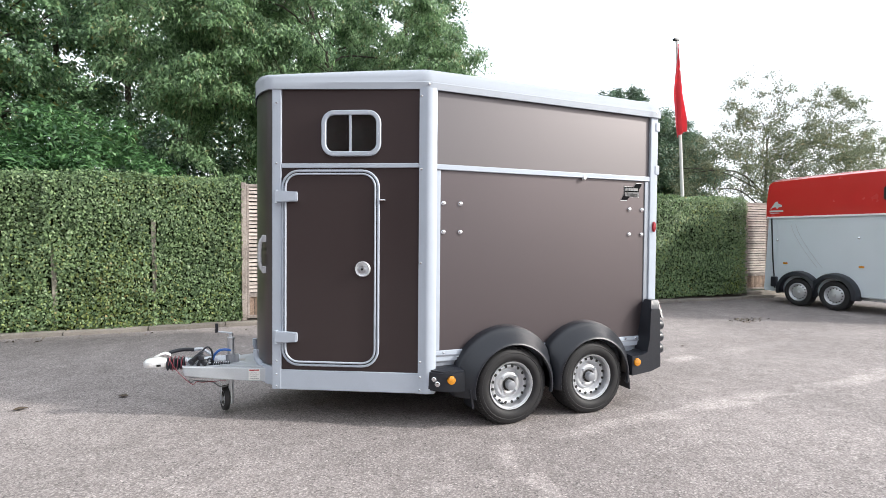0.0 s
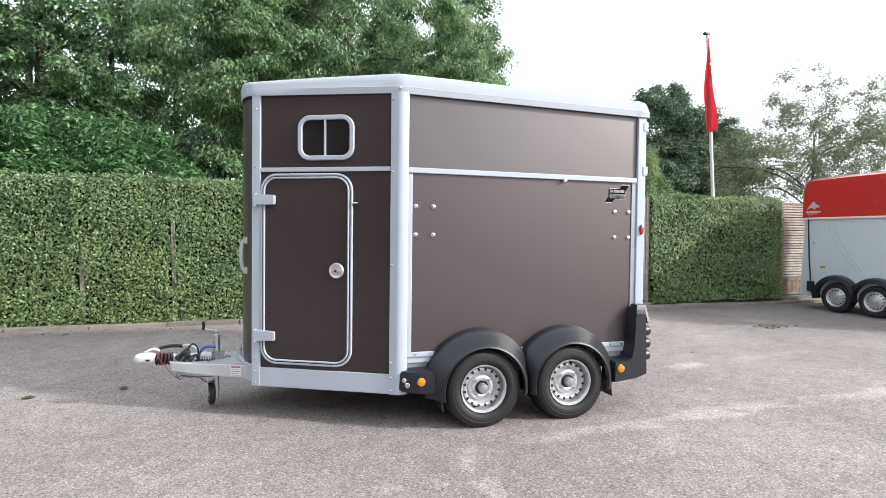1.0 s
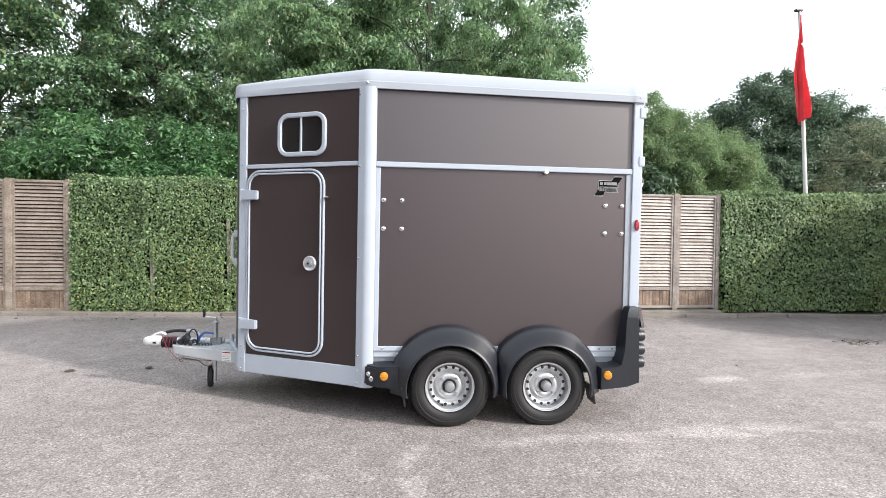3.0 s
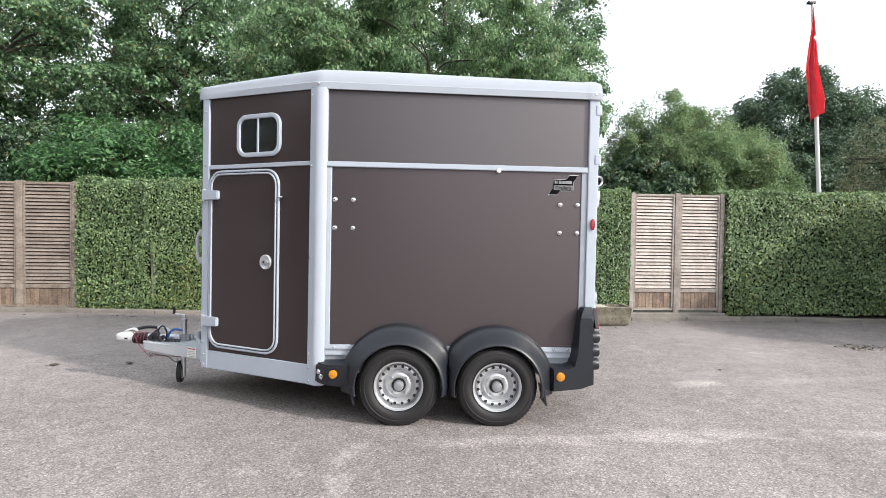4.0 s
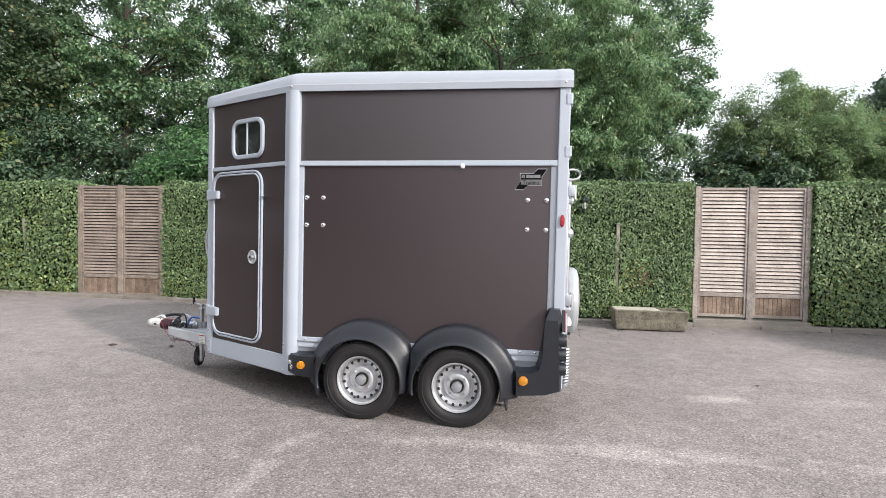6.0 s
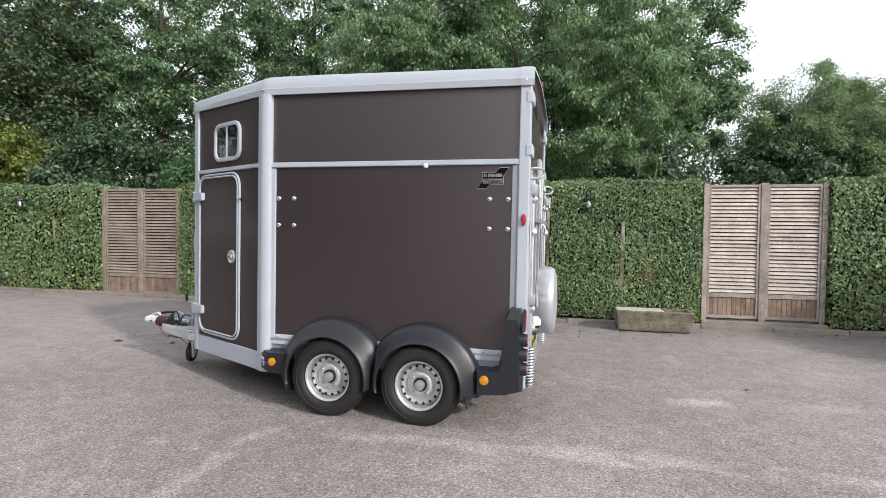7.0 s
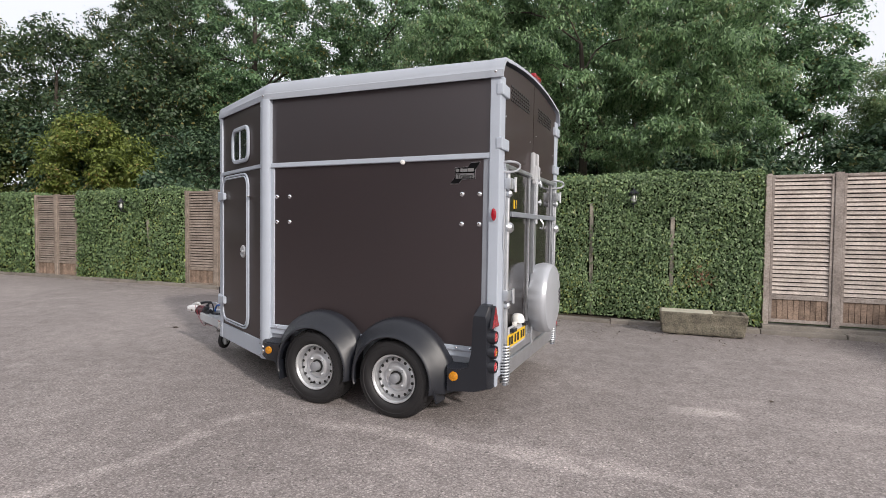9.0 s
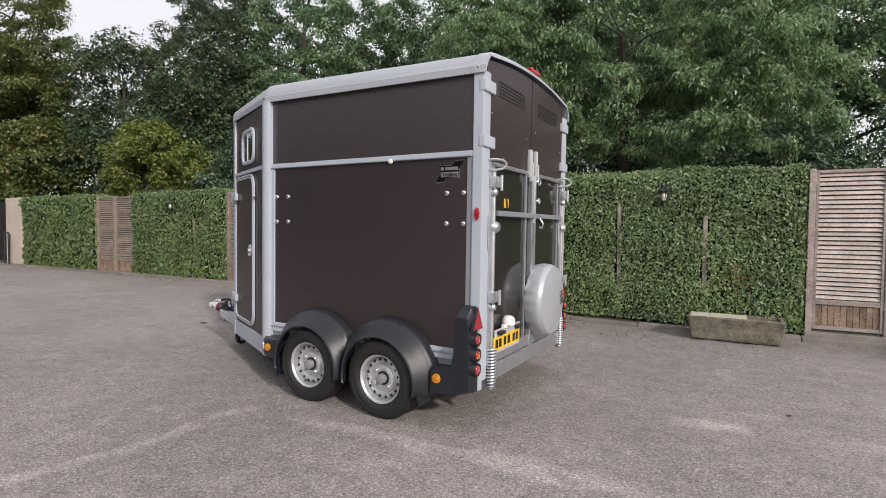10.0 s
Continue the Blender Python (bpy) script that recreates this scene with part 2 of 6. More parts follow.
M_WOOD_FRAME = mat("brown_grey_gate_frame", (0.250, 0.210, 0.188), 0.85, 0.0, 0.28, 7, 45, 0.5, tint=(0.34, 0.30, 0.272), rand=0.14)
M_WOOD_BROWN = mat("brown_gate_wood", (0.165, 0.115, 0.085), 0.85, 0.0, 0.34, 7, 45, 0.4, tint=(0.26, 0.19, 0.145), rand=0.24)
M_WOOD_DARK = mat("brown_louvre_wood", (0.205, 0.165, 0.138), 0.8, 0.0, 0.18, 5, 30, 0.25, tint=(0.275, 0.232, 0.200), rand=0.14)
M_WOOD_DARK_FRAME = mat("dark_gate_frame", (0.195, 0.160, 0.130), 0.85, 0.0, 0.28, 6, 40, 0.4, tint=(0.27, 0.225, 0.19), rand=0.12)
M_POST = mat("grey_weathered_post", (0.34, 0.315, 0.26), 0.9, 0.0, 0.3, 7, 60, 0.4)
M_STONE = mat("mossy_trough_stone", (0.105, 0.095, 0.072), 0.95, 0.0, 0.45, 9, 60, 0.9, tint=(0.185, 0.168, 0.128))
M_KERB = mat("concrete_kerb", (0.215, 0.195, 0.172), 0.92, 0.0, 0.28, 4, 60, 0.5, rand=0.15)
M_PILLAR = mat("pale_rendered_wall", (0.50, 0.45, 0.39), 0.9, 0.0, 0.15, 2, 40, 0.3)
M_BARK = mat("bark", (0.055, 0.045, 0.036), 0.95, 0.0, 0.4, 6, 50, 0.8)
M_HEDGE_SHADE = mat("hedge_inside_shade", (0.016, 0.022, 0.010), 1.0, 0.0, 0.5, 9, 60, 0.5, spec=0.1)
M_HEDGE = leaf_mat("hedge_leaf", (0.060, 0.108, 0.045), (0.280, 0.402, 0.186), (0.29, 0.34, 0.12), 0.04, 0.28, 0.45)
M_HEDGE_YELLOW = leaf_mat("yellowing_hedge_leaf", (0.085, 0.125, 0.035), (0.32, 0.40, 0.12), (0.36, 0.30, 0.12), 0.08, 0.3, 0.38)
M_OAK = leaf_mat("oak_leaf", (0.044, 0.098, 0.050), (0.268, 0.430, 0.220), (0.24, 0.23, 0.08), 0.05, 0.36, 0.38)
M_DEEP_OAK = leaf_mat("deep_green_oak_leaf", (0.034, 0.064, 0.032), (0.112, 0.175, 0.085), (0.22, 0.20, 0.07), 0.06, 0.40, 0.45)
M_WARM_OAK = leaf_mat("yellowing_oak_leaf", (0.072, 0.105, 0.034), (0.215, 0.265, 0.088), (0.32, 0.25, 0.08), 0.08, 0.48, 0.42)
M_CHERRY = leaf_mat("cherry_leaf", (0.056, 0.120, 0.056), (0.345, 0.510, 0.262), (0.30, 0.31, 0.16), 0.05, 0.46, 0.36)
M_LAUREL = leaf_mat("laurel_leaf", (0.036, 0.096, 0.040), (0.190, 0.375, 0.148), (0.22, 0.30, 0.11), 0.03, 0.4, 0.33)
M_YELLOWING = leaf_mat("yellowing_leaf", (0.090, 0.130, 0.036), (0.30, 0.370, 0.090), (0.33, 0.26, 0.09), 0.07, 0.45, 0.5)
M_WILLOW = leaf_mat("grey_green_leaf", (0.124, 0.204, 0.102), (0.31, 0.43, 0.21), (0.32, 0.31, 0.13), 0.06, 0.5, 0.42)
M_APPLE = leaf_mat("olive_leaf", (0.118, 0.145, 0.085), (0.270, 0.305, 0.190), (0.33, 0.28, 0.15), 0.1, 0.45, 0.5)
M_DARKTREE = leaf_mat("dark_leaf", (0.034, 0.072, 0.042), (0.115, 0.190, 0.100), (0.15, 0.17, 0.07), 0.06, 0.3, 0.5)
M_BLUE_TREE = leaf_mat("bluish_green_leaf", (0.050, 0.092, 0.060), (0.150, 0.230, 0.140), (0.17, 0.19, 0.09), 0.05, 0.3, 0.5)
M_FLAG = mat("red_flag_cloth", (0.80, 0.11, 0.135), 0.7, 0.0, 0.08, 5, 200, 0.1)
M_DEAD_LEAF = mat("dead_leaf", (0.075, 0.055, 0.038), 0.8, 0.0, 0.3, 30, 160, 0.3)
M_RED_LEAF = leaf_mat("reddish_leaf", (0.12, 0.05, 0.03), (0.30, 0.14, 0.08), (0.25, 0.24, 0.10), 0.2, 0.3, 0.5)
M_LITTER = mat("dry_litter", (0.16, 0.135, 0.10), 0.95, 0.0, 0.4, 20, 90, island=True, rand=0.4)


# ---- mesh helpers ----
I4 = Matrix.Identity(4)


def part(name, bm, material, parent, label="", smooth=False):
    """Links a bmesh as one mesh object under a thing or a part."""
    bmesh.ops.recalc_face_normals(bm, faces=bm.faces)
    me = bpy.data.meshes.new(name)
    bm.to_mesh(me)
    bm.free()
    me.materials.append(material)
    if smooth:
        me.shade_smooth()
        me.set_sharp_from_angle(angle=radians(38))
    ob = new(name, me)
    ob.parent = parent
    if label:
        ob["label"] = label
    return ob


def thing(name, label, category, m=I4, group="", kind=""):
    ob = new(name)
    ob.empty_display_size = 0.2
    ob.matrix_world = m
    return tagged(ob, label, category, group, kind)


def box(bm, x0, x1, y0, y1, z0, z1, bevel=0.0, m=I4, seg=2):
    made = bmesh.ops.create_cube(bm, size=1, matrix=Matrix.LocRotScale(((x0 + x1) / 2, (y0 + y1) / 2, (z0 + z1) / 2), None, (abs(x1 - x0), abs(y1 - y0), abs(z1 - z0))))
    verts = made["verts"]
    if bevel:
        edges = list({e for v in verts for e in v.link_edges})
        res = bmesh.ops.bevel(bm, geom=edges, offset=bevel, segments=seg, affect="EDGES", profile=0.6)
        verts = list({v for f in res["faces"] for v in f.verts} | {v for v in verts if v.is_valid})
    if m is not I4:
        bmesh.ops.transform(bm, matrix=m, verts=verts)
    return bm


def loft(bm, rings, closed=True, caps=True):
    """Joins rings of equally many points into a skin."""
    vs = [[bm.verts.new(p) for p in ring] for ring in rings]
    k = len(rings[0])
    for a, b in zip(vs, vs[1:]):
        for i in range(k if closed else k - 1):
            j = (i + 1) % k
            bm.faces.new((a[i], a[j], b[j], b[i]))
    if caps and closed:
        bm.faces.new(vs[0][::-1])
        bm.faces.new(vs[-1])
    return bm


def tube(bm, pts, r, seg=8, r_end=None):
    """A round bar along a line of points; tapers to r_end."""
    pts = [Vector(p) for p in pts]
    rings = []
    side = None
    for i, p in enumerate(pts):
        d = (pts[min(i + 1, len(pts) - 1)] - pts[max(i - 1, 0)]).normalized()
        if side is None:
            side = d.orthogonal().normalized()
        side = (side - d * side.dot(d)).normalized()
        up = d.cross(side)
        q = i / max(1, len(pts) - 1)
        rr = r if r_end is None else r + (r_end - r) * q
        rings.append([p + (side * math.cos(a) + up * math.sin(a)) * rr for a in (2 * math.pi * k / seg for k in range(seg))])
    return loft(bm, rings)


def lathe(bm, profile, centre, axis="y", seg=40):
    """Turns (radius, along) pairs round an axis through centre."""
    c = Vector(centre)
    ax = {"x": (Vector((0, 1, 0)), Vector((0, 0, 1)), Vector((1, 0, 0))),
          "y": (Vector((1, 0, 0)), Vector((0, 0, 1)), Vector((0, 1, 0))),
          "z": (Vector((1, 0, 0)), Vector((0, 1, 0)), Vector((0, 0, 1)))}[axis]
    rings = []
    for r, h in profile:
        r = max(r, 0.0005)
        rings.append([c + ax[2] * h + (ax[0] * math.cos(a) + ax[1] * math.sin(a)) * r for a in (2 * math.pi * k / seg for k in range(seg))])
    return loft(bm, rings)


def rrect(x0, x1, z0, z1, r, seg=7):
    pts = []
    for cx, cz, a0 in ((x1 - r, z1 - r, 0), (x0 + r, z1 - r, 90), (x0 + r, z0 + r, 180), (x1 - r, z0 + r, 270)):
        for k in range(seg + 1):
            a = radians(a0 + 90 * k / seg)
            pts.append((cx + r * math.cos(a), cz + r * math.sin(a)))
    return pts


def ring_frame(bm, m, x0, x1, z0, z1, r, width, y0, y1):
    """A rounded rectangular frame, width wide, from depth y0 to y1."""
    outer = rrect(x0, x1, z0, z1, r)
    inner = rrect(x0 + width, x1 - width, z0 + width, z1 - width, max(0.01, r - width))
    e = min(0.006, abs(y1 - y0) * 0.4, width * 0.3)
    s = 1 if y1 > y0 else -1
    def at(o, i, q, y):
        return [m @ Vector((a[0] + (b[0] - a[0]) * q, y, a[1] + (b[1] - a[1]) * q)) for a, b in zip(o, i)]
    q = e / width
    loops = [at(outer, inner, 0, y0), at(outer, inner, 0, y1 - s * e), at(outer, inner, q, y1), at(outer, inner, 1 - q, y1), at(outer, inner, 1, y1 - s * e), at(outer, inner, 1, y0)]
    vs = [[bm.verts.new(p) for p in lp] for lp in loops]
    k = len(outer)
    for a, b in zip(vs, vs[1:] + vs[:1]):
        for i in range(k):
            j = (i + 1) % k
            bm.faces.new((a[i], a[j], b[j], b[i]))
    return bm


def plate(bm, m, outline, y0, y1):
    return loft(bm, [[m @ Vector((x, y0, z)) for x, z in outline], [m @ Vector((x, y1, z)) for x, z in outline]])


def prism(bm, outline, z0, z1, m=I4):
    return loft(bm, [[m @ Vector((x, y, z0)) for x, y in outline], [m @ Vector((x, y, z1)) for x, y in outline]])


def spline(points, n=8):
    """A smooth line through the points."""
    p = [Vector(q) for q in points]
    p = [p[0] * 2 - p[1]] + p + [p[-1] * 2 - p[-2]]
    out = []
    for i in range(1, len(p) - 2):
        for k in range(n):
            t = k / n
            out.append(0.5 * ((2 * p[i]) + (p[i + 1] - p[i - 1]) * t + (2 * p[i - 1] - 5 * p[i] + 4 * p[i + 1] - p[i + 2]) * t * t + (3 * p[i] - p[i - 1] - 3 * p[i + 1] + p[i + 2]) * t ** 3))
    return out + [p[-2]]


KERB_FOOT = ((-12.0, 0.14), (-6.5, 0.145), (-2.8, 0.115), (0.3, 0.095), (3.8, 0.015), (7.0, 0.022), (9.0, 0.025), (11.0, -0.005), (14.0, -0.02))


def kerb_foot(x):
    """The height of the asphalt where it meets the kerb: the yard tilts a little along the hedge."""
    return float(np.interp(x, [p[0] for p in KERB_FOOT], [p[1] for p in KERB_FOOT]))


def ground_z(y, x=0.0):
    return -0.012 + (kerb_foot(x) + 0.012) * min(1, max(0, (y - 3.6) / 4.8))


# ---- ground ----
def build_ground():
    bm = bmesh.new()
    ys = [-400, -40, -10, 0, 3, 3.6, 5, 6.5, 8.4, 9, 12, 40, 400]
    xs = [-400, -60, -20, *(p[0] for p in KERB_FOOT), 20, 60, 400]
    vs = [[bm.verts.new((x, y, ground_z(y, x))) for x in xs] for y in ys]
    for a, b in zip(vs, vs[1:]):
        for i in range(len(xs) - 1):
            bm.faces.new((a[i], a[i + 1], b[i + 1], b[i]))
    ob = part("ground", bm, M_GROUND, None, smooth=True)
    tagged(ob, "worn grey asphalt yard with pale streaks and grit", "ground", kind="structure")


build_ground()


# ---- horse trailer ----
M_CAST = mat("bright_cast_metal", (0.74, 0.75, 0.76), 0.38, 0.35, 0.12, 25, 120, 0.1)
M_CAP = mat("grey_hub_cap", (0.26, 0.27, 0.29), 0.4, 0.2, 0.06, 20, 90)
C = 0.925                        # half of the body's width
TRAILER = Matrix.Translation((2.4, 3.722, 0)) @ Matrix.Rotation(radians(-2.0), 4, "Z") @ Matrix.Rotation(radians(0.4), 4, "Y")
P0 = Vector((-1.0, -0.02, 0))
DIR, OUT = Vector((-0.9033, 0.4289, 0)), Vector((-0.4289, -0.9033, 0))
ANGLED = Matrix(((DIR.x, -OUT.x, 0, P0.x), (DIR.y, -OUT.y, 0, P0.y), (0, 0, 1, 0), (0, 0, 0, 1)))
MIRROR = Matrix.Translation((0, 2 * C, 0)) @ Matrix.Diagonal((1, -1, 1, 1))


def fender(bm, cu, cut, m):
    """A moulded arch over one wheel; cut: the line along the side where it meets its neighbour."""
    prof = [(0.461, 0.02), (0.458, -0.045), (0.452, -0.068), (0.442, -0.083), (0.430, -0.092), (0.418, -0.104), (0.375, -0.158), (0.352, -0.192), (0.345, -0.200), (0.334, -0.205), (0.326, -0.196), (0.330, -0.175), (0.39, -0.10), (0.425, 0.02)]
    rings = []
    for k in range(41):
        a = radians(-14 + 208 * k / 40)
        ring = []
        for r, v in prof:
            u, z = cu + r * math.cos(a), 0.287 + r * math.sin(a)
            u = min(u, cut - 0.003) if cut > cu else max(u, cut + 0.003)
            ring.append(m @ Vector((u, v, max(z, 0.225))))
        rings.append(ring)
    return loft(bm, rings)


def wheel(root, cu, m):
    c = (cu, 0, 0.290)

    def turned(profile, seg=48):
        b = bmesh.new()
        lathe(b, profile, c, "y", seg)
        bmesh.ops.transform(b, matrix=m, verts=b.verts)
        return b
    w = part("wheel", turned([(0.05, 0.05), (0.14, 0.04), (0.15, -0.02), (0.05, -0.02)], 24), M_DARK, root)
    tyre = turned([(0.178, 0.03), (0.20, 0.045), (0.25, 0.05), (0.300, 0.04), (0.310, 0.02), (0.3125, -0.03), (0.3125, -0.09), (0.310, -0.118),
                   (0.301, -0.146), (0.283, -0.163), (0.259, -0.169), (0.256, -0.166), (0.234, -0.171), (0.208, -0.164), (0.196, -0.152), (0.189, -0.138), (0.182, -0.12), (0.176, -0.06)], 64)
    for v in tyre.verts:
        v.co.z = max(v.co.z, -0.015)
    part("tyre", tyre, M_RUBBER, w, "black rubber tyre with worn tread", True)
    tread = bmesh.new()
    blocks = ((0.3136, -0.094), (0.3130, -0.114), (0.3048, -0.1465), (0.287, -0.1640))
    for k in range(60):
        a = 2 * math.pi * k / 60
        if math.cos(a) < -0.93:
            continue
        mm = m @ Matrix.Translation(c) @ Matrix.Rotation(a, 4, "Y")
        loft(tread, [[mm @ Vector((x, y, r)) for r, y in blocks] + [mm @ Vector((x, y + 0.02, r - 0.02)) for r, y in reversed(blocks)] for x in (-0.0095, 0.0095)])
        box(tread, -0.0095, 0.0095, 0.0, 0.032, 0.300, 0.3155, 0, mm)
    part("tread_block", tread, M_RUBBER, w)["kind"] = "stuff"
    rim = turned([(0.172, 0.0), (0.174, -0.10), (0.184, -0.136), (0.189, -0.148), (0.187, -0.153), (0.182, -0.152), (0.178, -0.143), (0.172, -0.137), (0.169, -0.112), (0.166, -0.082), (0.162, -0.079),
                  (0.158, -0.086), (0.152, -0.101), (0.140, -0.106), (0.130, -0.102), (0.122, -0.084), (0.113, -0.078), (0.104, -0.084), (0.096, -0.100), (0.086, -0.108), (0.066, -0.109), (0.058, -0.104), (0.050, -0.10), (0.03, -0.10), (0.03, -0.02)], 64)
    part("rim", rim, M_RIM, w, "silver steel wheel rim with round holes", True)
    holes = bmesh.new()
    for k in range(16):
        a = 2 * math.pi * (k + 0.5) / 16
        lathe(holes, [(0.0115, 0.0), (0.0118, -0.1065)], (cu + 0.144 * math.cos(a), 0, 0.290 + 0.144 * math.sin(a)), "y", 12)
    bmesh.ops.transform(holes, matrix=m @ Matrix.Translation((0, -0.0005, 0)), verts=holes.verts)
    part("rim_hole", holes, M_BLACK_PAINT, w)["kind"] = "stuff"
    cap = turned([(0.037, -0.09), (0.038, -0.145), (0.035, -0.154), (0.026, -0.158), (0.001, -0.160)], 32)
    gap = turned([(0.053, -0.09), (0.053, -0.1065), (0.036, -0.1065)], 28)
    part("hub_gap", gap, M_BLACK_PAINT, w)
    part("hub_cap", cap, M_CAP, w, "grey domed hub cap", True)
    for k in range(4):
        a = radians(45 + 90 * k)
        nut = bmesh.new()
        lathe(nut, [(0.012, -0.09), (0.012, -0.121), (0.008, -0.127), (0.001, -0.127)], (cu + 0.078 * math.cos(a), 0, 0.290 + 0.078 * math.sin(a)), "y", 6)
        bmesh.ops.transform(nut, matrix=m, verts=nut.verts)
        part("wheel_nut", nut, M_STEEL, w)
    valve = bmesh.new()
    a = radians(80 if cu > 0 else -110)
    tube(valve, [m @ Vector((cu + 0.16 * math.cos(a), -0.085, 0.290 + 0.16 * math.sin(a))), m @ Vector((cu + 0.152 * math.cos(a), -0.125, 0.290 + 0.152 * math.sin(a)))], 0.006, 8)
    part("valve", valve, M_BLACK_PAINT, w)


def build_trailer():
    root = thing("horse_trailer", "brown twin-axle horse trailer with silver trim standing on the asphalt", "trailer", TRAILER)

    # body sides, each of the two sides alike
    for near in (True, False):
        m = I4 if near else MIRROR
        am = ANGLED if near else MIRROR @ ANGLED

        def slab(name, x0, x1, y0, y1, z0, z1, material, bevel=0.003, frame_m=m, label=""):
            b = bmesh.new()
            box(b, x0, x1, y0, y1, z0, z1, bevel, frame_m)
            return part(name, b, material, root, label)

        slab("upper_side_panel", -0.95, 1.12, 0.004, 0.034, 1.99, 2.58, M_BROWN_TOP, label="dark brown upper side panel")
        slab("lower_side_panel", -0.95, 1.10, 0.0, 0.034, 0.56, 1.965, M_BROWN, label="dark brown lower side panel")
        slab("side_rail", -0.93, 1.11, -0.014, 0.03, 1.957, 2.0, M_ALU, 0.005, label="silver horizontal side rail")
        slab("drip_rail", -0.93, 1.09, -0.022, 0.0, 1.957, 1.966, M_ALU_DULL, 0.003)
        slab("edge_strip", -0.93, -0.894, -0.012, 0.02, 0.572, 1.956, M_ALU, 0.006)
        slab("rear_edge_strip", 1.060, 1.109, -0.008, 0.02, 0.86, 1.956, M_ALU_DULL, 0.004)
        slab("side_sill", -0.93, 1.12, -0.012, 0.03, 0.49, 0.573, M_ALU, 0.006, label="silver sill below the side panel")
        slab("sill_lip", -0.93, 1.1, -0.02, -0.006, 0.532, 0.545, M_ALU_DULL, 0.003)
        slab("side_sill_lower", -0.93, 1.12, 0.006, 0.035, 0.36, 0.493, M_ALU_DULL, 0.004)
        slab("rear_post", 1.108, 1.188, -0.02, 0.03, 0.30, 2.55, M_ALU, 0.008, label="silver rear corner post")
        slab("rear_return", 1.135, 1.186, 0.02, 0.10, 0.36, 2.55, M_ALU, 0.006)

        # corner post, folded round the angle between side and nose
        b = bmesh.new()
        e0 = P0 + DIR * 0.066 + OUT * 0.012
        e1 = P0 + DIR * 0.02 + OUT * 0.018
        out_l = [(e0.x, e0.y), (e1.x, e1.y), (-1.014, -0.038), (-0.988, -0.042), (-0.948, -0.038), (-0.930, -0.027), (-0.928, 0.02), (-0.97, 0.03), ((P0 + DIR * 0.066 - OUT * 0.03).x, (P0 + DIR * 0.066 - OUT * 0.03).y)]
        prism(b, out_l, 0.257, 2.56, m)
        part("corner_post", b, M_ALU, root, "silver front corner post", True)
        for side_s, z in ((0.05, 0.285), (0.05, 0.385), (0.05, 0.50), (0.05, 1.25), (0.05, 1.955), (0.05, 2.50), (1.166, 0.285), (1.166, 0.375), (1.166, 0.48), (1.166, 2.0), (1.166, 2.46)):
            b = bmesh.new()
            lathe(b, [(0.008, 0.004), (0.008, -0.003), (0.004, -0.006), (0.001, -0.006)], (side_s, -0.0145, z), "y", 10)
            bmesh.ops.transform(b, matrix=am, verts=b.verts)
            part("rivet", b, M_CHROME, root)

        # angled front side with the groom's door
        slab("front_upper_panel", 0.03, 1.15, 0.004, 0.03, 1.99, 2.58, M_BROWN_DOOR, frame_m=am)
        slab("front_lower_panel", 0.03, 1.15, 0.004, 0.03, 0.40, 1.98, M_BROWN_DOOR, frame_m=am)
        slab("front_rail", 0.07, 1.13, -0.012, 0.02, 1.966, 2.000, M_ALU, 0.005, am)
        slab("front_skirt", 0.02, 1.17, -0.010, 0.03, 0.257, 0.410, M_ALU, 0.006, am, "silver front skirt")
        slab("front_post", 1.131, 1.203, -0.014, 0.03, 0.257, 2.57, M_ALU, 0.007, am, "silver front post")
        door = bmesh.new()
        plate(door, am, rrect(0.376, 1.122, 0.453, 1.942, 0.12), -0.008, 0.02)
        door = part("door", door, M_BROWN_DOOR, root, "closed brown groom door with rounded corners")
        for (i0, w, y) in ((0.0, 0.018, -0.016), (0.026, 0.014, -0.02)):
            b = bmesh.new()
            ring_frame(b, am, 0.366 + i0, 1.130 - i0, 0.443 + i0, 1.952 - i0, 0.135 - i0, w, 0.0, y)
            part("door_trim", b, M_ALU, door, "silver door trim", True)
        b = bmesh.new()
        ring_frame(b, am, 0.382, 1.114, 0.459, 1.936, 0.119, 0.012, 0.0, -0.0105)
        part("door_seal", b, M_BLACK_PAINT, door, "black rubber seal")
        for z in (1.746, 0.668):
            b = bmesh.new()
            loft(b, [[am @ Vector(p) for p in ((1.176, y, z - 0.046), (0.998, y, z - 0.036), (0.998, y, z + 0.036), (1.176, y, z + 0.046))] for y in (-0.010, -0.045)])
            bmesh.ops.bevel(b, geom=list(b.edges), offset=0.006, segments=2, affect="EDGES")
            tube(b, [am @ Vector((1.165, -0.03, z - 0.05)), am @ Vector((1.165, -0.03, z + 0.05))], 0.016, 10)
            part("hinge", b, M_ALU, door, "silver door hinge")
        lock = bmesh.new()
        lathe(lock, [(0.060, 0.0), (0.060, -0.010), (0.054, -0.017), (0.046, -0.012), (0.03, -0.008), (0.001, -0.008)], (0.493, -0.008, 1.197), "y", 32)
        bmesh.ops.transform(lock, matrix=am, verts=lock.verts)
        lock = part("lock", lock, M_RIM, door, "round chrome door lock", True)
        b = bmesh.new()
        box(b, 0.463, 0.523, -0.032, -0.01, 1.186, 1.208, 0.006)
        lathe(b, [(0.02, -0.01), (0.02, -0.03), (0.001, -0.032)], (0.493, -0.006, 1.197), "y", 18)
        bmesh.ops.transform(b, matrix=am, verts=b.verts)
        part("lock_lever", b, M_STEEL, door)
        b = bmesh.new()
        lathe(b, [(0.009, -0.02), (0.009, -0.034), (0.001, -0.035)], (0.493, -0.006, 1.197), "y", 14)
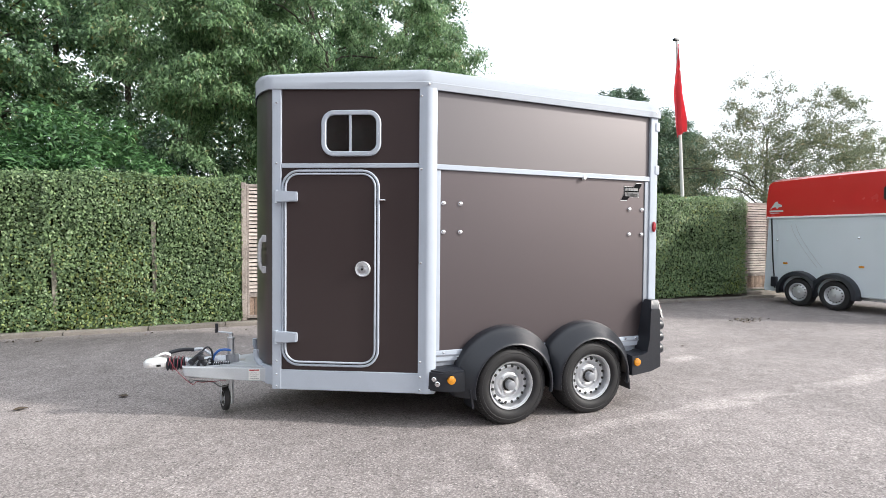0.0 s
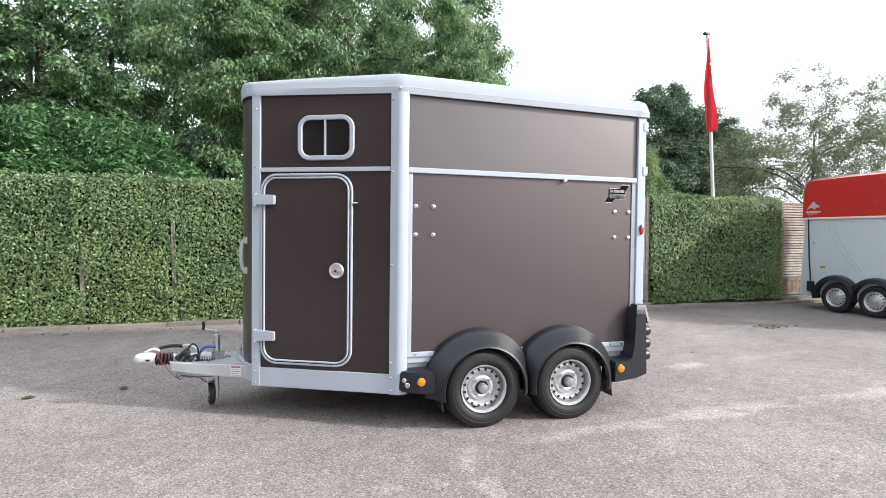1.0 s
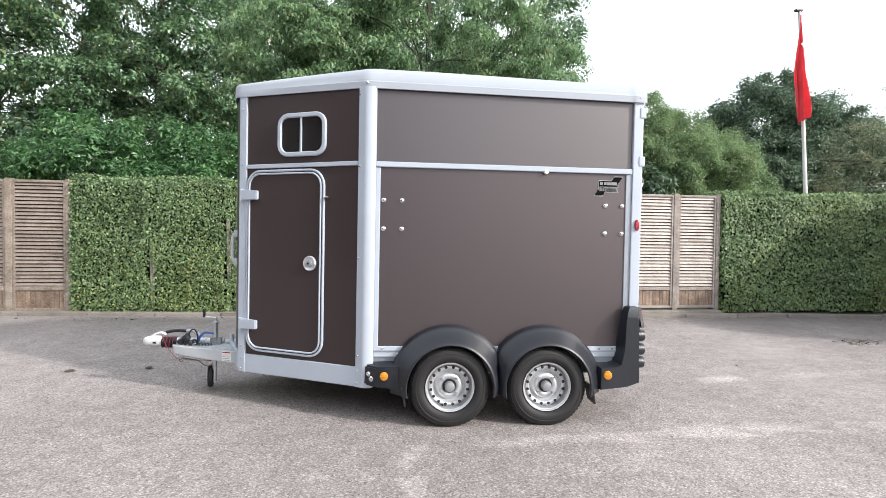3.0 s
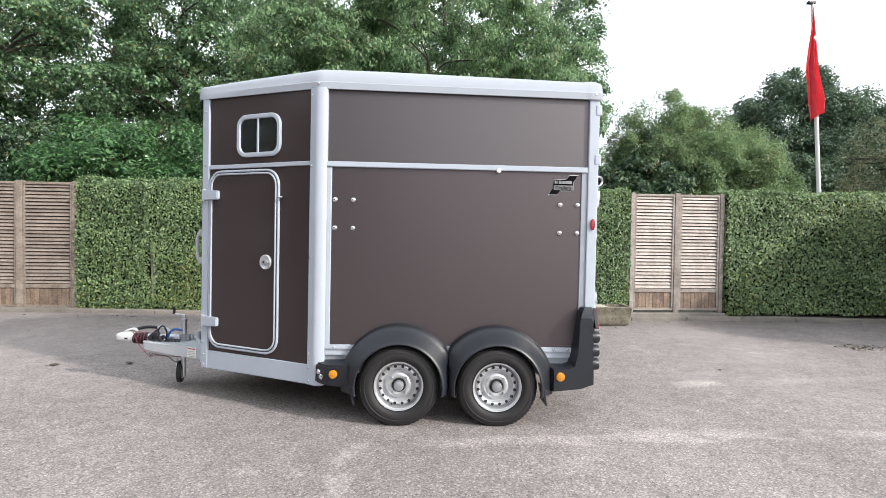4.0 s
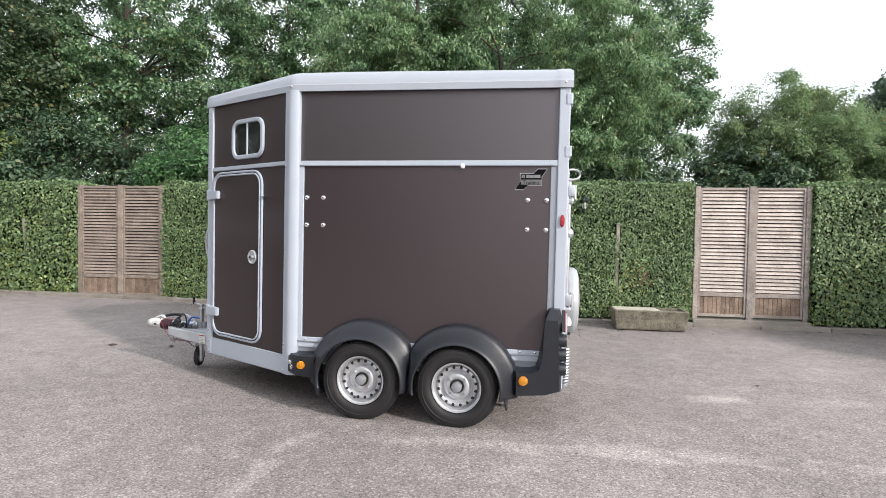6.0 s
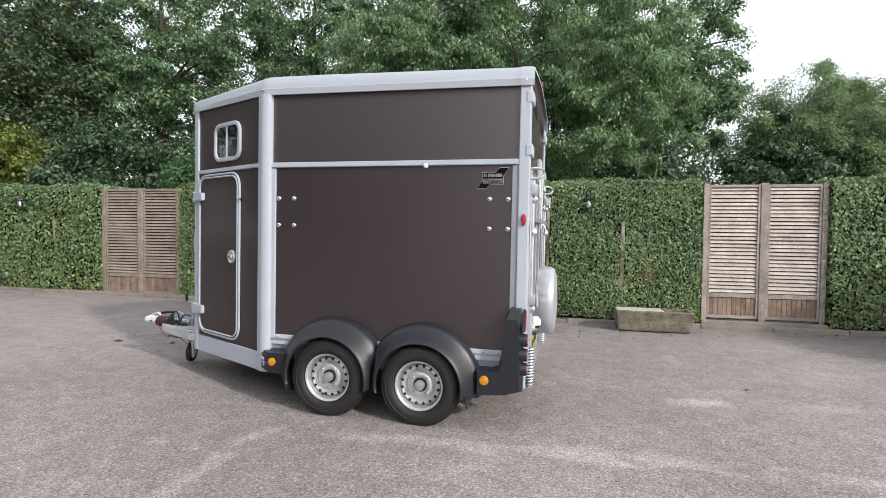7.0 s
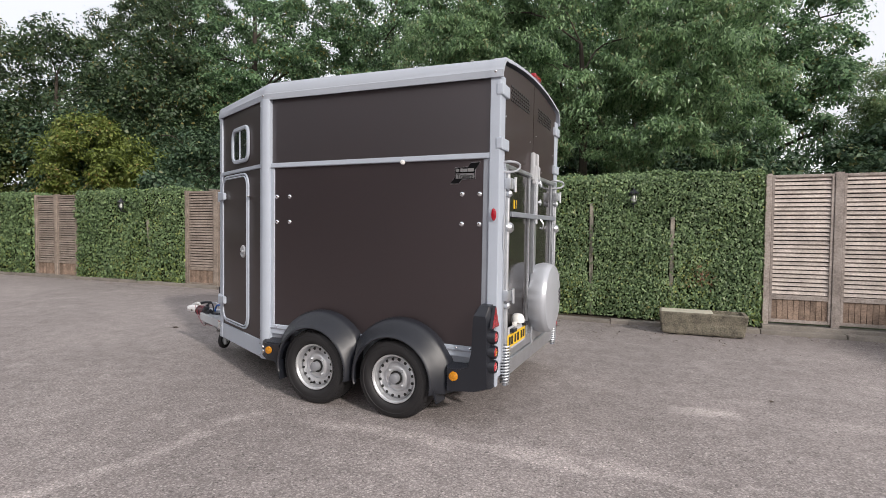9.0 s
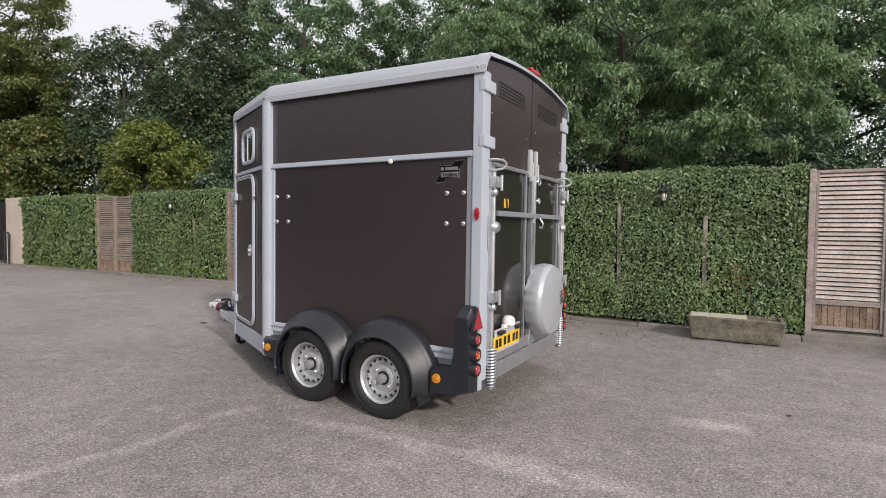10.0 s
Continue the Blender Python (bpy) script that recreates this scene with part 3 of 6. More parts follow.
        bmesh.ops.transform(b, matrix=am, verts=b.verts)
        part("keyhole", b, M_BLACK_PAINT, door)
        b = bmesh.new()
        box(b, 0.318, 0.360, -0.03, 0.0, 1.714, 1.727, 0.004, am)
        part("door_stop", b, M_CHROME, root)
        win = bmesh.new()
        ring_frame(win, am, 0.358, 0.816, 2.053, 2.400, 0.098, 0.036, 0.0, -0.022)
        win = part("window", win, M_ALU, root, "small sliding window in a silver frame", True)
        # flat black sheet in place of the trailer's unlit inside
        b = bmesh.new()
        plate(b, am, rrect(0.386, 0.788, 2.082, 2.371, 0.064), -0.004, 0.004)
        part("window_shade_sheet", b, M_DARK, win, "black sheet standing in for the unlit inside of the trailer")
        for s0, s1, y0 in ((0.388, 0.598, -0.013), (0.588, 0.786, -0.009)):
            b = bmesh.new()
            plate(b, am, [(min(max(p[0], s0), s1), p[1]) for p in rrect(0.388, 0.786, 2.084, 2.369, 0.064)], y0, y0 + 0.003)
            part("pane", b, M_GLASS, win, "sliding pane of tinted glass").visible_shadow = False
        b = bmesh.new()
        box(b, 0.584, 0.601, -0.018, -0.004, 2.083, 2.370, 0.003, am)
        part("window_divider", b, M_ALU, win)
        for (s, z) in ((0.45, 2.382), (0.72, 2.382), (0.45, 2.071), (0.72, 2.071), (0.376, 2.22), (0.798, 2.22)):
            b = bmesh.new()
            lathe(b, [(0.006, -0.02), (0.006, -0.024), (0.001, -0.026)], (s, 0, z), "y", 8)
            bmesh.ops.transform(b, matrix=am, verts=b.verts)
            part("screw", b, M_STEEL, win)

        # round bolt heads on the side
        for u, z in ((-0.867, 1.704), (-0.727, 1.704), (-0.867, 1.484), (-0.727, 1.484), (0.895, 1.702), (1.034, 1.702), (0.895, 1.481), (1.034, 1.481)):
            b = bmesh.new()
            lathe(b, [(0.020, 0.0), (0.020, -0.005), (0.016, -0.011), (0.008, -0.014), (0.001, -0.015)], (u, 0.0, z), "y", 20)
            bmesh.ops.transform(b, matrix=m, verts=b.verts)
            part("bolt_head", b, M_CHROME, root, "", True)
        b = bmesh.new()
        lathe(b, [(0.019, 0.0), (0.019, -0.012), (0.014, -0.02), (0.001, -0.022)], (0.40, -0.015, 1.955), "y", 20)
        bmesh.ops.transform(b, matrix=m, verts=b.verts)
        part("knob", b, M_WHITE_PL, root, "white round catch on the rail", True)

        for u in (-0.86, -0.74, 0.87, 0.98):
            b = bmesh.new()
            lathe(b, [(0.009, 0.0), (0.009, -0.004), (0.004, -0.008), (0.001, -0.008)], (u, -0.011, 0.556 if abs(u) > 0.8 else 0.512), "y", 10)
            bmesh.ops.transform(b, matrix=m, verts=b.verts)
            part("screw", b, M_CHROME, root)

        # wheels and arches
        for cu, cut in ((-0.342, 0.034), (0.41, 0.034)):
            wheel(root, cu, m)
            b = bmesh.new()
            fender(b, cu, cut, m)
            part("wheel_arch", b, M_BLACK, root, "black moulded plastic wheel arch", True)
        for u0, u1, z0 in ((-0.715, -0.70, 0.15), (0.750, 0.762, 0.16)):
            b = bmesh.new()
            loft(b, [[m @ Vector(p) for p in ((u, -0.19, 0.30), (u, -0.02, 0.30), (u + 0.03, -0.02, z0), (u + 0.03, -0.175, z0))] for u in (u0, u1)])
            part("mudflap", b, M_BLACK, root, "black rubber mudflap")

        # front marker lamp housing
        b = bmesh.new()
        loft(b, [[m @ Vector(p) for p in ring] for ring in (
            [(-1.02, 0.03, 0.285), (-0.72, 0.03, 0.27), (-0.72, 0.03, 0.46), (-1.0, 0.03, 0.455)],
            [(-1.0, -0.045, 0.285), (-0.72, -0.05, 0.268), (-0.72, -0.05, 0.46), (-0.995, -0.045, 0.435)],
            [(-0.893, -0.122, 0.283), (-0.72, -0.142, 0.268), (-0.72, -0.125, 0.435), (-0.893, -0.113, 0.432)])])
        bmesh.ops.bevel(b, geom=list(b.edges), offset=0.012, segments=2, affect="EDGES")
        hous = part("front_lamp_housing", b, M_BLACK, root, "black front corner lamp housing", True)
        b = bmesh.new()
        lathe(b, [(0.033, 0.0), (0.033, -0.006), (0.03, -0.016), (0.02, -0.02), (0.001, -0.021)], (-0.841, -0.128, 0.372), "y", 24)
        bmesh.ops.transform(b, matrix=m, verts=b.verts)
        part("amber_lamp", b, M_AMBER, hous, "round amber side marker lamp", True)
        for dz, du, r in ((0.016, -0.012, 0.019), (-0.018, 0.010, 0.021)):
            b = bmesh.new()
            lathe(b, [(r, 0.01), (r, -0.006), (r * 0.75, -0.011), (0.001, -0.013)], (0, 0, 0), "y", 20)
            bmesh.ops.transform(b, matrix=m @ Matrix.Translation((-0.947 + du, -0.084 - du * 0.72, 0.360 + dz)) @ Matrix.Rotation(radians(-35.8), 4, "Z"), verts=b.verts)
            part("clear_lamp", b, M_CHROME, hous, "small bright front lamp", True)

        # rear bumper with the lamp column
        b = bmesh.new()
        base = [(0.82, 0.25), (1.06, 0.262), (1.176, 0.30), (1.176, 0.38), (1.172, 0.50), (1.170, 0.85), (1.160, 0.905), (1.078, 0.905), (1.052, 0.86), (1.020, 0.633), (0.985, 0.46), (0.94, 0.445), (0.82, 0.445)]
        brow = [(0.83, 0.252), (1.06, 0.266), (1.174, 0.303), (1.174, 0.375), (1.170, 0.50), (1.168, 0.84), (1.152, 0.900), (1.082, 0.900), (1.050, 0.855), (1.030, 0.60), (1.000, 0.455), (0.95, 0.438), (0.83, 0.438)]
        face = [(0.85, 0.257), (1.057, 0.278), (1.158, 0.313), (1.158, 0.37), (1.152, 0.50), (1.144, 0.80), (1.136, 0.826), (1.052, 0.826), (1.045, 0.80), (1.036, 0.56), (1.012, 0.452), (0.958, 0.428), (0.85, 0.424)]
        loft(b, [[m @ Vector((u, 0.03, z)) for u, z in base], [m @ Vector((u, -0.088, z)) for u, z in brow], [m @ Vector((u, -0.118, 0.30 + (z - 0.30) * 1.01)) for u, z in face], [m @ Vector((0.003 + u * 0.997, -0.127, z)) for u, z in face]])
        tail = part("rear_lamp_housing", b, M_BLACK, root, "black moulded rear bumper and lamp column", True)
        b = bmesh.new()
        lathe(b, [(0.036, 0.02), (0.036, -0.006), (0.032, -0.016), (0.02, -0.02), (0.001, -0.021)], (0.900, -0.122, 0.371), "y", 24)
        bmesh.ops.transform(b, matrix=m, verts=b.verts)
        part("amber_lamp", b, M_AMBER, tail, "round amber side marker lamp", True)
        for z, mm in ((0.675, M_CLEAR_RED), (0.568, M_AMBER), (0.464, M_CLEAR_RED)):
            b = bmesh.new()
            lathe(b, [(0.050, -0.03), (0.047, 0.028), (0.044, 0.036), (0.039, 0.032), (0.038, 0.012)], (1.170, -0.068, z), "x", 28)
            bmesh.ops.transform(b, matrix=m, verts=b.verts)
            part("lamp_rim", b, M_BLACK, tail, "", True)
            b = bmesh.new()
            lathe(b, [(0.0385, 0.0), (0.0385, 0.024), (0.030, 0.034), (0.001, 0.039)], (1.170, -0.068, z), "x", 28)
            bmesh.ops.transform(b, matrix=m, verts=b.verts)
            lens = part("lamp_lens", b, M_RED_LENS, tail, "round rear lamp lens", True)
            b = bmesh.new()
            for k in range(8):
                a = math.pi * k / 4
                lathe(b, [(0.0045, 0.02), (0.0045, 0.036), (0.001, 0.0375)], (1.170, -0.068 + 0.021 * math.cos(a), z + 0.021 * math.sin(a)), "x", 8)
            lathe(b, [(0.011, 0.02), (0.010, 0.039), (0.001, 0.0415)], (1.170, -0.068, z), "x", 14)
            bmesh.ops.transform(b, matrix=m, verts=b.verts)
            part("lens_core", b, mm, lens, "bright moulded lens centre", True)
        b = bmesh.new()
        corners = ((-0.122, 0.745), (0.022, 0.742), (-0.052, 0.898))
        loft(b, [[m @ Vector((1.168 + o, v, z)) for v, z in corners] for o in (0.0, 0.022)])
        part("reflector_mount", b, M_BLACK, tail)
        b = bmesh.new()
        loft(b, [[m @ Vector((1.190 + o, -0.051 + (v + 0.051) * 0.93, 0.79 + (z - 0.79) * 0.93)) for v, z in corners] for o in (0.0, 0.004)])
        part("triangle_reflector", b, M_RED_LENS, tail, "red triangular reflector")
        b = bmesh.new()
        lathe(b, [(0.036, 0.0), (0.036, -0.015), (0.03, -0.022), (0.001, -0.024)], (0, 0, 0), "y", 24)
        bmesh.ops.transform(b, matrix=m @ Matrix.Translation((1.152, -0.02, 1.552)) @ Matrix.Diagonal((0.5, 0.8, 1.25, 1)), verts=b.verts)
        part("side_marker", b, M_RED_LENS, root, "oval red side marker", True)

        # maker's sticker: dark flag shape with plain bars
        if near:
            outline = [(0.796, 1.778), (0.865, 1.778), (0.890, 1.812), (0.996, 1.812), (0.996, 1.880), (1.006, 1.892), (1.036, 1.938), (0.965, 1.938), (0.938, 1.904), (0.834, 1.904), (0.834, 1.834), (0.821, 1.818)]
            b = bmesh.new()
            plate(b, I4, outline, -0.0030, 0.0)
            stick = part("sticker", b, M_STICKER_SILVER, root, "small black and white flag-shaped sticker")
            cx0, cz0 = 0.915, 1.857
            inner = [(cx0 + (x - cx0) * 0.968, cz0 + (z - cz0) * 0.945) for x, z in outline]
            b = bmesh.new()
            plate(b, I4, inner, -0.0050, -0.002)
            part("sticker_field", b, M_STICKER, stick, "matt black field")
            b = bmesh.new()
            plate(b, I4, [(0.842, 1.819), (0.990, 1.819), (0.990, 1.856), (0.842, 1.856)], -0.0062, -0.0045)
            part("sticker_panel", b, M_STICKER_GREY, stick, "pale grey name panel")
            b = bmesh.new()
            for x0, x1, z1 in ((0.846, 0.858, 1.893), (0.861, 0.869, 1.890), (0.879, 0.898, 1.893), (0.901, 0.934, 1.890), (0.938, 0.984, 1.892)):
                plate(b, I4, [(x0, 1.868), (x1, 1.868), (x1, z1), (x0, z1)], -0.0066, -0.0045)
            part("sticker_bar", b, M_STICKER_PALE, stick, "unreadable pale name bars")["kind"] = "stuff"
            text = bpy.data.curves.new("sticker_word", "FONT")
            text.body, text.size, text.align_x, text.extrude, text.offset = "Trailers", 0.040, "CENTER", 0.0008, 0.0006
            text.materials.append(M_BLACK_PAINT)
            lettering = bpy.data.objects.new("lettering", text)
            word = new("sticker_word", bpy.data.meshes.new_from_object(lettering))
            bpy.data.objects.remove(lettering)
            word.parent = stick
            word.matrix_local = Matrix.Translation((0.916, -0.0072, 1.8235)) @ Matrix.Rotation(radians(90), 4, "X")

    # curved nose
    nose = [(-2.078, 0.500), (-2.118, 0.548), (-2.148, 0.62), (-2.170, 0.71), (-2.183, 0.80), (-2.189, 0.88), (-2.190, 0.925)]
    nose = nose + [(x, 2 * C - y) for x, y in nose[-2::-1]]
    for nm, z0, z1, mm, off in (("nose_panel", 0.44, 2.57, M_BROWN, 0.0), ("nose_skirt", 0.285, 0.43, M_ALU, -0.008)):
        b = bmesh.new()
        inner = [(x + 0.03, y) for x, y in nose[::-1]]
        prism(b, [(x + off, y) for x, y in nose] + inner, z0, z1)
        part(nm, b, mm, root, "", True)
    b = bmesh.new()
    tube(b, spline([(-2.12, 0.605, 1.175), (-2.168, 0.60, 1.19), (-2.180, 0.60, 1.30), (-2.168, 0.60, 1.41), (-2.12, 0.605, 1.425)], 6), 0.015, 10)
    box(b, -2.165, -2.10, 0.58, 0.63, 1.150, 1.205, 0.008)
    box(b, -2.165, -2.10, 0.58, 0.63, 1.395, 1.450, 0.008)
    part("grab_handle", b, M_GREY_PL, root, "grey grab handle on the nose", True)

    # roof cap: arched, narrowing over the nose
    def half_width(u):
        if u > -1.0:
            return 0.957
        if u > -2.075:
            return 0.957 + (u + 1.0) * (0.957 - 0.455) / 1.075
        q = (u + 2.075) / 0.130
        return 0.455 * math.sqrt(max(0.02, 1 - q * q))
    us = [-2.203, -2.195, -2.180, -2.155, -2.12, -2.075, -1.9, -1.6, -1.3, -1.04, -1.0, -0.96, -0.5, 0.1, 0.7, 1.06, 1.090, 1.105, 1.120, 1.185, 1.200, 1.206]
    rings = []
    for u in us:
        bead = 1.0 if 1.10 < u < 1.19 else 0.0
        w = half_width(u) + 0.004 * bead
        f = min(1, max(0, (-0.9 - u) / 1.2))
        end = 0.0 if -2.19 < u < 1.19 else 0.006 if u < 1.204 else 0.018
        low = 2.552 - 0.0115 * (u + 1.0)                  # the eaves sink a little to the rear
        lift = 0.022 * min(1, max(0, (1.2 - u) / 2.2)) + low - 2.545
        row = []
        top = lambda s: 2.775 - 0.085 * (s * w / 0.957) ** 2 - 0.115 * f - end + lift + 0.005 * bead
        row += [(u, C - w, low), (u, C - w, low + 0.050), (u, C - w * 0.990, low + 0.057), (u, C - w * 0.982, 2.622 - 0.012 * f + lift), (u, C - w * 0.955, 2.664 - 0.035 * f + lift), (u, C - w * 0.925, 2.690 - 0.055 * f + lift)]
        row += [(u, C + w * s, top(s)) for s in [-0.87 + 0.145 * k for k in range(13)]]
        row += [(u, 2 * C - y, z) for _, y, z in row[5::-1]]
        under = [(u, C + (y - C) * 0.985, z - 0.014) for _, y, z in row[::-1]]
        under[0] = (u, under[0][1], low)
        under[-1] = (u, under[-1][1], low)
        row += under
        rings.append(row)
    b = bmesh.new()
    loft(b, rings)
    for e in b.edges:
        if all(0.04 < v.co.z - 2.552 + 0.0115 * (v.co.x + 1.0) < 0.06 for v in e.verts):
            e.smooth = False                              # the crease above the upright lip
    roof = part("roof", b, M_ROOF, root, "white arched roof cap", True)
    for u, v in ((-1.0, -0.036), (1.15, -0.033), (-2.02, 0.475)):
        b = bmesh.new()
        lathe(b, [(0.010, 0.003), (0.010, -0.003), (0.004, -0.007), (0.001, -0.007)], (u, v, 2.588 if u < 1 else 2.566), "y", 10)
        part("rivet", b, M_CHROME, roof)
    b = bmesh.new()
    box(b, 1.168, 1.212, 0.82, 1.03, 2.752, 2.788, 0.01)
    part("top_marker", b, M_RED_LENS, roof, "small red marker lamp on the roof edge")

    # floor, chassis and axles
    b = bmesh.new()
    prism(b, [(1.18, 0.05), (-0.98, 0.05), (-2.02, 0.58), (-2.12, 0.75), (-2.12, 1.1), (-2.02, 1.27), (-0.98, 1.8), (1.18, 1.8)], 0.36, 0.42)
    part("floor_pan", b, M_DARK, root)
    b = bmesh.new()
    prism(b, [(1.15, 0.06), (-0.95, 0.06), (-2.0, 0.60), (-2.10, 0.75), (-2.10, 1.1), (-2.0, 1.25), (-0.95, 1.79), (1.15, 1.79)], 0.5, 2.5)
    part("inner_lining", b, M_DARK, root)
    for u in (-0.342, 0.41):
        b = bmesh.new()
        tube(b, [(u, 0.04, 0.287), (u, 1.81, 0.287)], 0.035, 12)
        box(b, u - 0.04, u + 0.14, 0.12, 0.2, 0.25, 0.37, 0.01)
        box(b, u - 0.04, u + 0.14, 1.65, 1.73, 0.25, 0.37, 0.01)
        part("axle", b, M_STEEL, root, "", True)
    for v in (0.30, 1.55):
        b = bmesh.new()
        box(b, -1.0, 1.15, v - 0.03, v + 0.03, 0.28, 0.37, 0.008)
        part("chassis_rail", b, M_STEEL, root)

    # drawbar and coupling
    cv = 0.86
    for s in (-1, 1):
        b = bmesh.new()
        loft(b, [[(u, v + dv, z) for dv, z in ((-0.025, z0), (0.025, z0), (0.025, z1), (-0.025, z1))] for u, v, z0, z1 in (
            (-1.5, cv + s * 0.42, 0.285, 0.402), (-2.1, cv + s * 0.27, 0.295, 0.402), (-2.30, cv + s * 0.21, 0.305, 0.404), (-2.62, cv + s * 0.105, 0.328, 0.408), (-2.73, cv + s * 0.06, 0.340, 0.410), (-2.745, cv + s * 0.05, 0.375, 0.410))])
        bmesh.ops.bevel(b, geom=list(b.edges), offset=0.004, segments=1, affect="EDGES")
        part("drawbar_beam", b, M_ZINC, root, "galvanised drawbar beam")
    b = bmesh.new()
    loft(b, [[(-2.75, cv - 0.07, z), (-2.75, cv + 0.07, z), (-2.05, cv + 0.29, z), (-2.05, cv - 0.29, z)] for z in (0.406, 0.414)])
    part("drawbar_deck", b, M_ZINC, root, "galvanised drawbar deck plate")
    lm = Matrix.Translation((0, cv - 0.255, 0)) @ Matrix.Translation((-2.17, 0, 0)) @ Matrix.Rotation(radians(-16.5), 4, "Z") @ Matrix.Translation((2.17, -0.024, 0))
    b = bmesh.new()
    box(b, -2.258, -2.17, -0.001, 0.001, 0.312, 0.398, 0.0, lm)
    label = part("warning_label", b, M_WHITE_PL, root, "white and red label on the drawbar")
    b = bmesh.new()
    box(b, -2.252, -2.176, -0.003, 0.0, 0.384, 0.393, 0.0, lm)
    part("label_header", b, M_RED_LENS, label, "red header bar")
    for k in range(4):
        b = bmesh.new()
        box(b, -2.250, -2.180 - 0.014 * (k % 2), -0.003, 0.0, 0.320 + 0.015 * k, 0.3225 + 0.015 * k, 0.0, lm)
        part("label_bar", b, M_STICKER_GREY, label)
    # bent flat steps that stiffen the nose skirt, one each side
    for s in (-1, 1):
        b = bmesh.new()
        tube(b, spline([(-2.205, C + s * 0.235, 0.53), (-2.20, C + s * 0.24, 0.46), (-2.165, C + s * 0.265, 0.415), (-2.15, C + s * 0.28, 0.35), (-2.12, C + s * 0.30, 0.295), (-2.03, C + s * 0.35, 0.262)], 5), 0.021, 10)
        part("step_bracket", b, M_ALU, root, "pale bent bracket under the nose", True)
    zc = 0.474
    b = bmesh.new()
    box(b, -2.745, -2.30, cv - 0.055, cv + 0.055, 0.414, 0.452, 0.008)
    tube(b, [(-2.75, cv, zc - 0.012), (-2.34, cv, zc - 0.012)], 0.036, 16)
    for u in (-2.735, -2.50, -2.36):
        lathe(b, [(0.03, u - 0.012), (0.043, u - 0.010), (0.043, u + 0.010), (0.03, u + 0.012)], (0, cv, zc - 0.012), "x", 16)
    part("overrun_body", b, M_STEEL, root, "galvanised overrun body", True)
    b = bmesh.new()
    prof = []
    for k in range(6):
        prof += [(0.034, -2.882 + k * 0.0235), (0.050, -2.874 + k * 0.0235), (0.050, -2.868 + k * 0.0235)]
    lathe(b, [(0.025, -2.885)] + prof + [(0.036, -2.741), (0.025, -2.739)], (0, cv, 0.456), "x", 24)
    part("bellows", b, M_BLACK, root, "black rubber bellows", True)
    # cast coupling: a ball cup that narrows to a neck, a latch handle over it and the head's side lugs
    b = bmesh.new()
    rings = []
    for u, w, z0, z1 in ((-2.868, 0.034, 0.438, 0.500), (-2.895, 0.040, 0.430, 0.512), (-2.925, 0.043, 0.428, 0.520), (-2.955, 0.046, 0.432, 0.518), (-2.985, 0.049, 0.434, 0.514), (-3.012, 0.046, 0.436, 0.508), (-3.030, 0.036, 0.442, 0.500), (-3.040, 0.018, 0.452, 0.488)):
        zm, h = (z0 + z1) / 2, (z1 - z0) / 2
        rings.append([(u, cv + w * (abs(math.cos(a)) ** 0.7) * (1 if math.cos(a) > 0 else -1), zm + h * (abs(math.sin(a)) ** 0.7) * (1 if math.sin(a) > 0 else -1)) for a in [2 * math.pi * k / 16 for k in range(16)]])
    loft(b, rings)
    for u, z in ((-2.985, 0.475), (-2.905, 0.47)):
        tube(b, [(u, cv - 0.054, z), (u, cv + 0.054, z)], 0.012, 12)
    head = part("coupling_head", b, M_CAST, root, "bright cast coupling head", True)
    b = bmesh.new()
    loft(b, [[(u, cv - w, z - 0.008), (u, cv + w, z - 0.008), (u, cv + w * 0.8, z + 0.006), (u, cv - w * 0.8, z + 0.006)] for u, w, z in ((-2.965, 0.016, 0.520), (-2.94, 0.020, 0.532), (-2.915, 0.018, 0.543), (-2.89, 0.016, 0.548), (-2.865, 0.015, 0.540), (-2.85, 0.012, 0.530))])
    part("coupling_latch", b, M_CAST, head, "cast latch handle", True)
    b = bmesh.new()
    box(b, -2.945, -2.915, cv - 0.050, cv - 0.044, 0.452, 0.468, 0.002)
    part("wear_indicator", b, M_BLACK_PAINT, head)
    b = bmesh.new()
    tube(b, spline([(-2.865, cv + 0.03, 0.540), (-2.80, cv + 0.04, 0.553), (-2.74, cv + 0.04, 0.556), (-2.685, cv + 0.04, 0.550)], 5), 0.015, 10)
    lever = part("brake_lever", b, M_BLACK, root, "black handbrake grip", True)
    b = bmesh.new()
    tube(b, spline([(-2.69, cv + 0.04, 0.552), (-2.64, cv + 0.045, 0.553), (-2.60, cv + 0.045, 0.535), (-2.55, cv + 0.04, 0.495), (-2.53, cv + 0.04, 0.46)], 5), 0.013, 8)
    part("lever_rod", b, M_STEEL, lever, "bright lever arm", True)
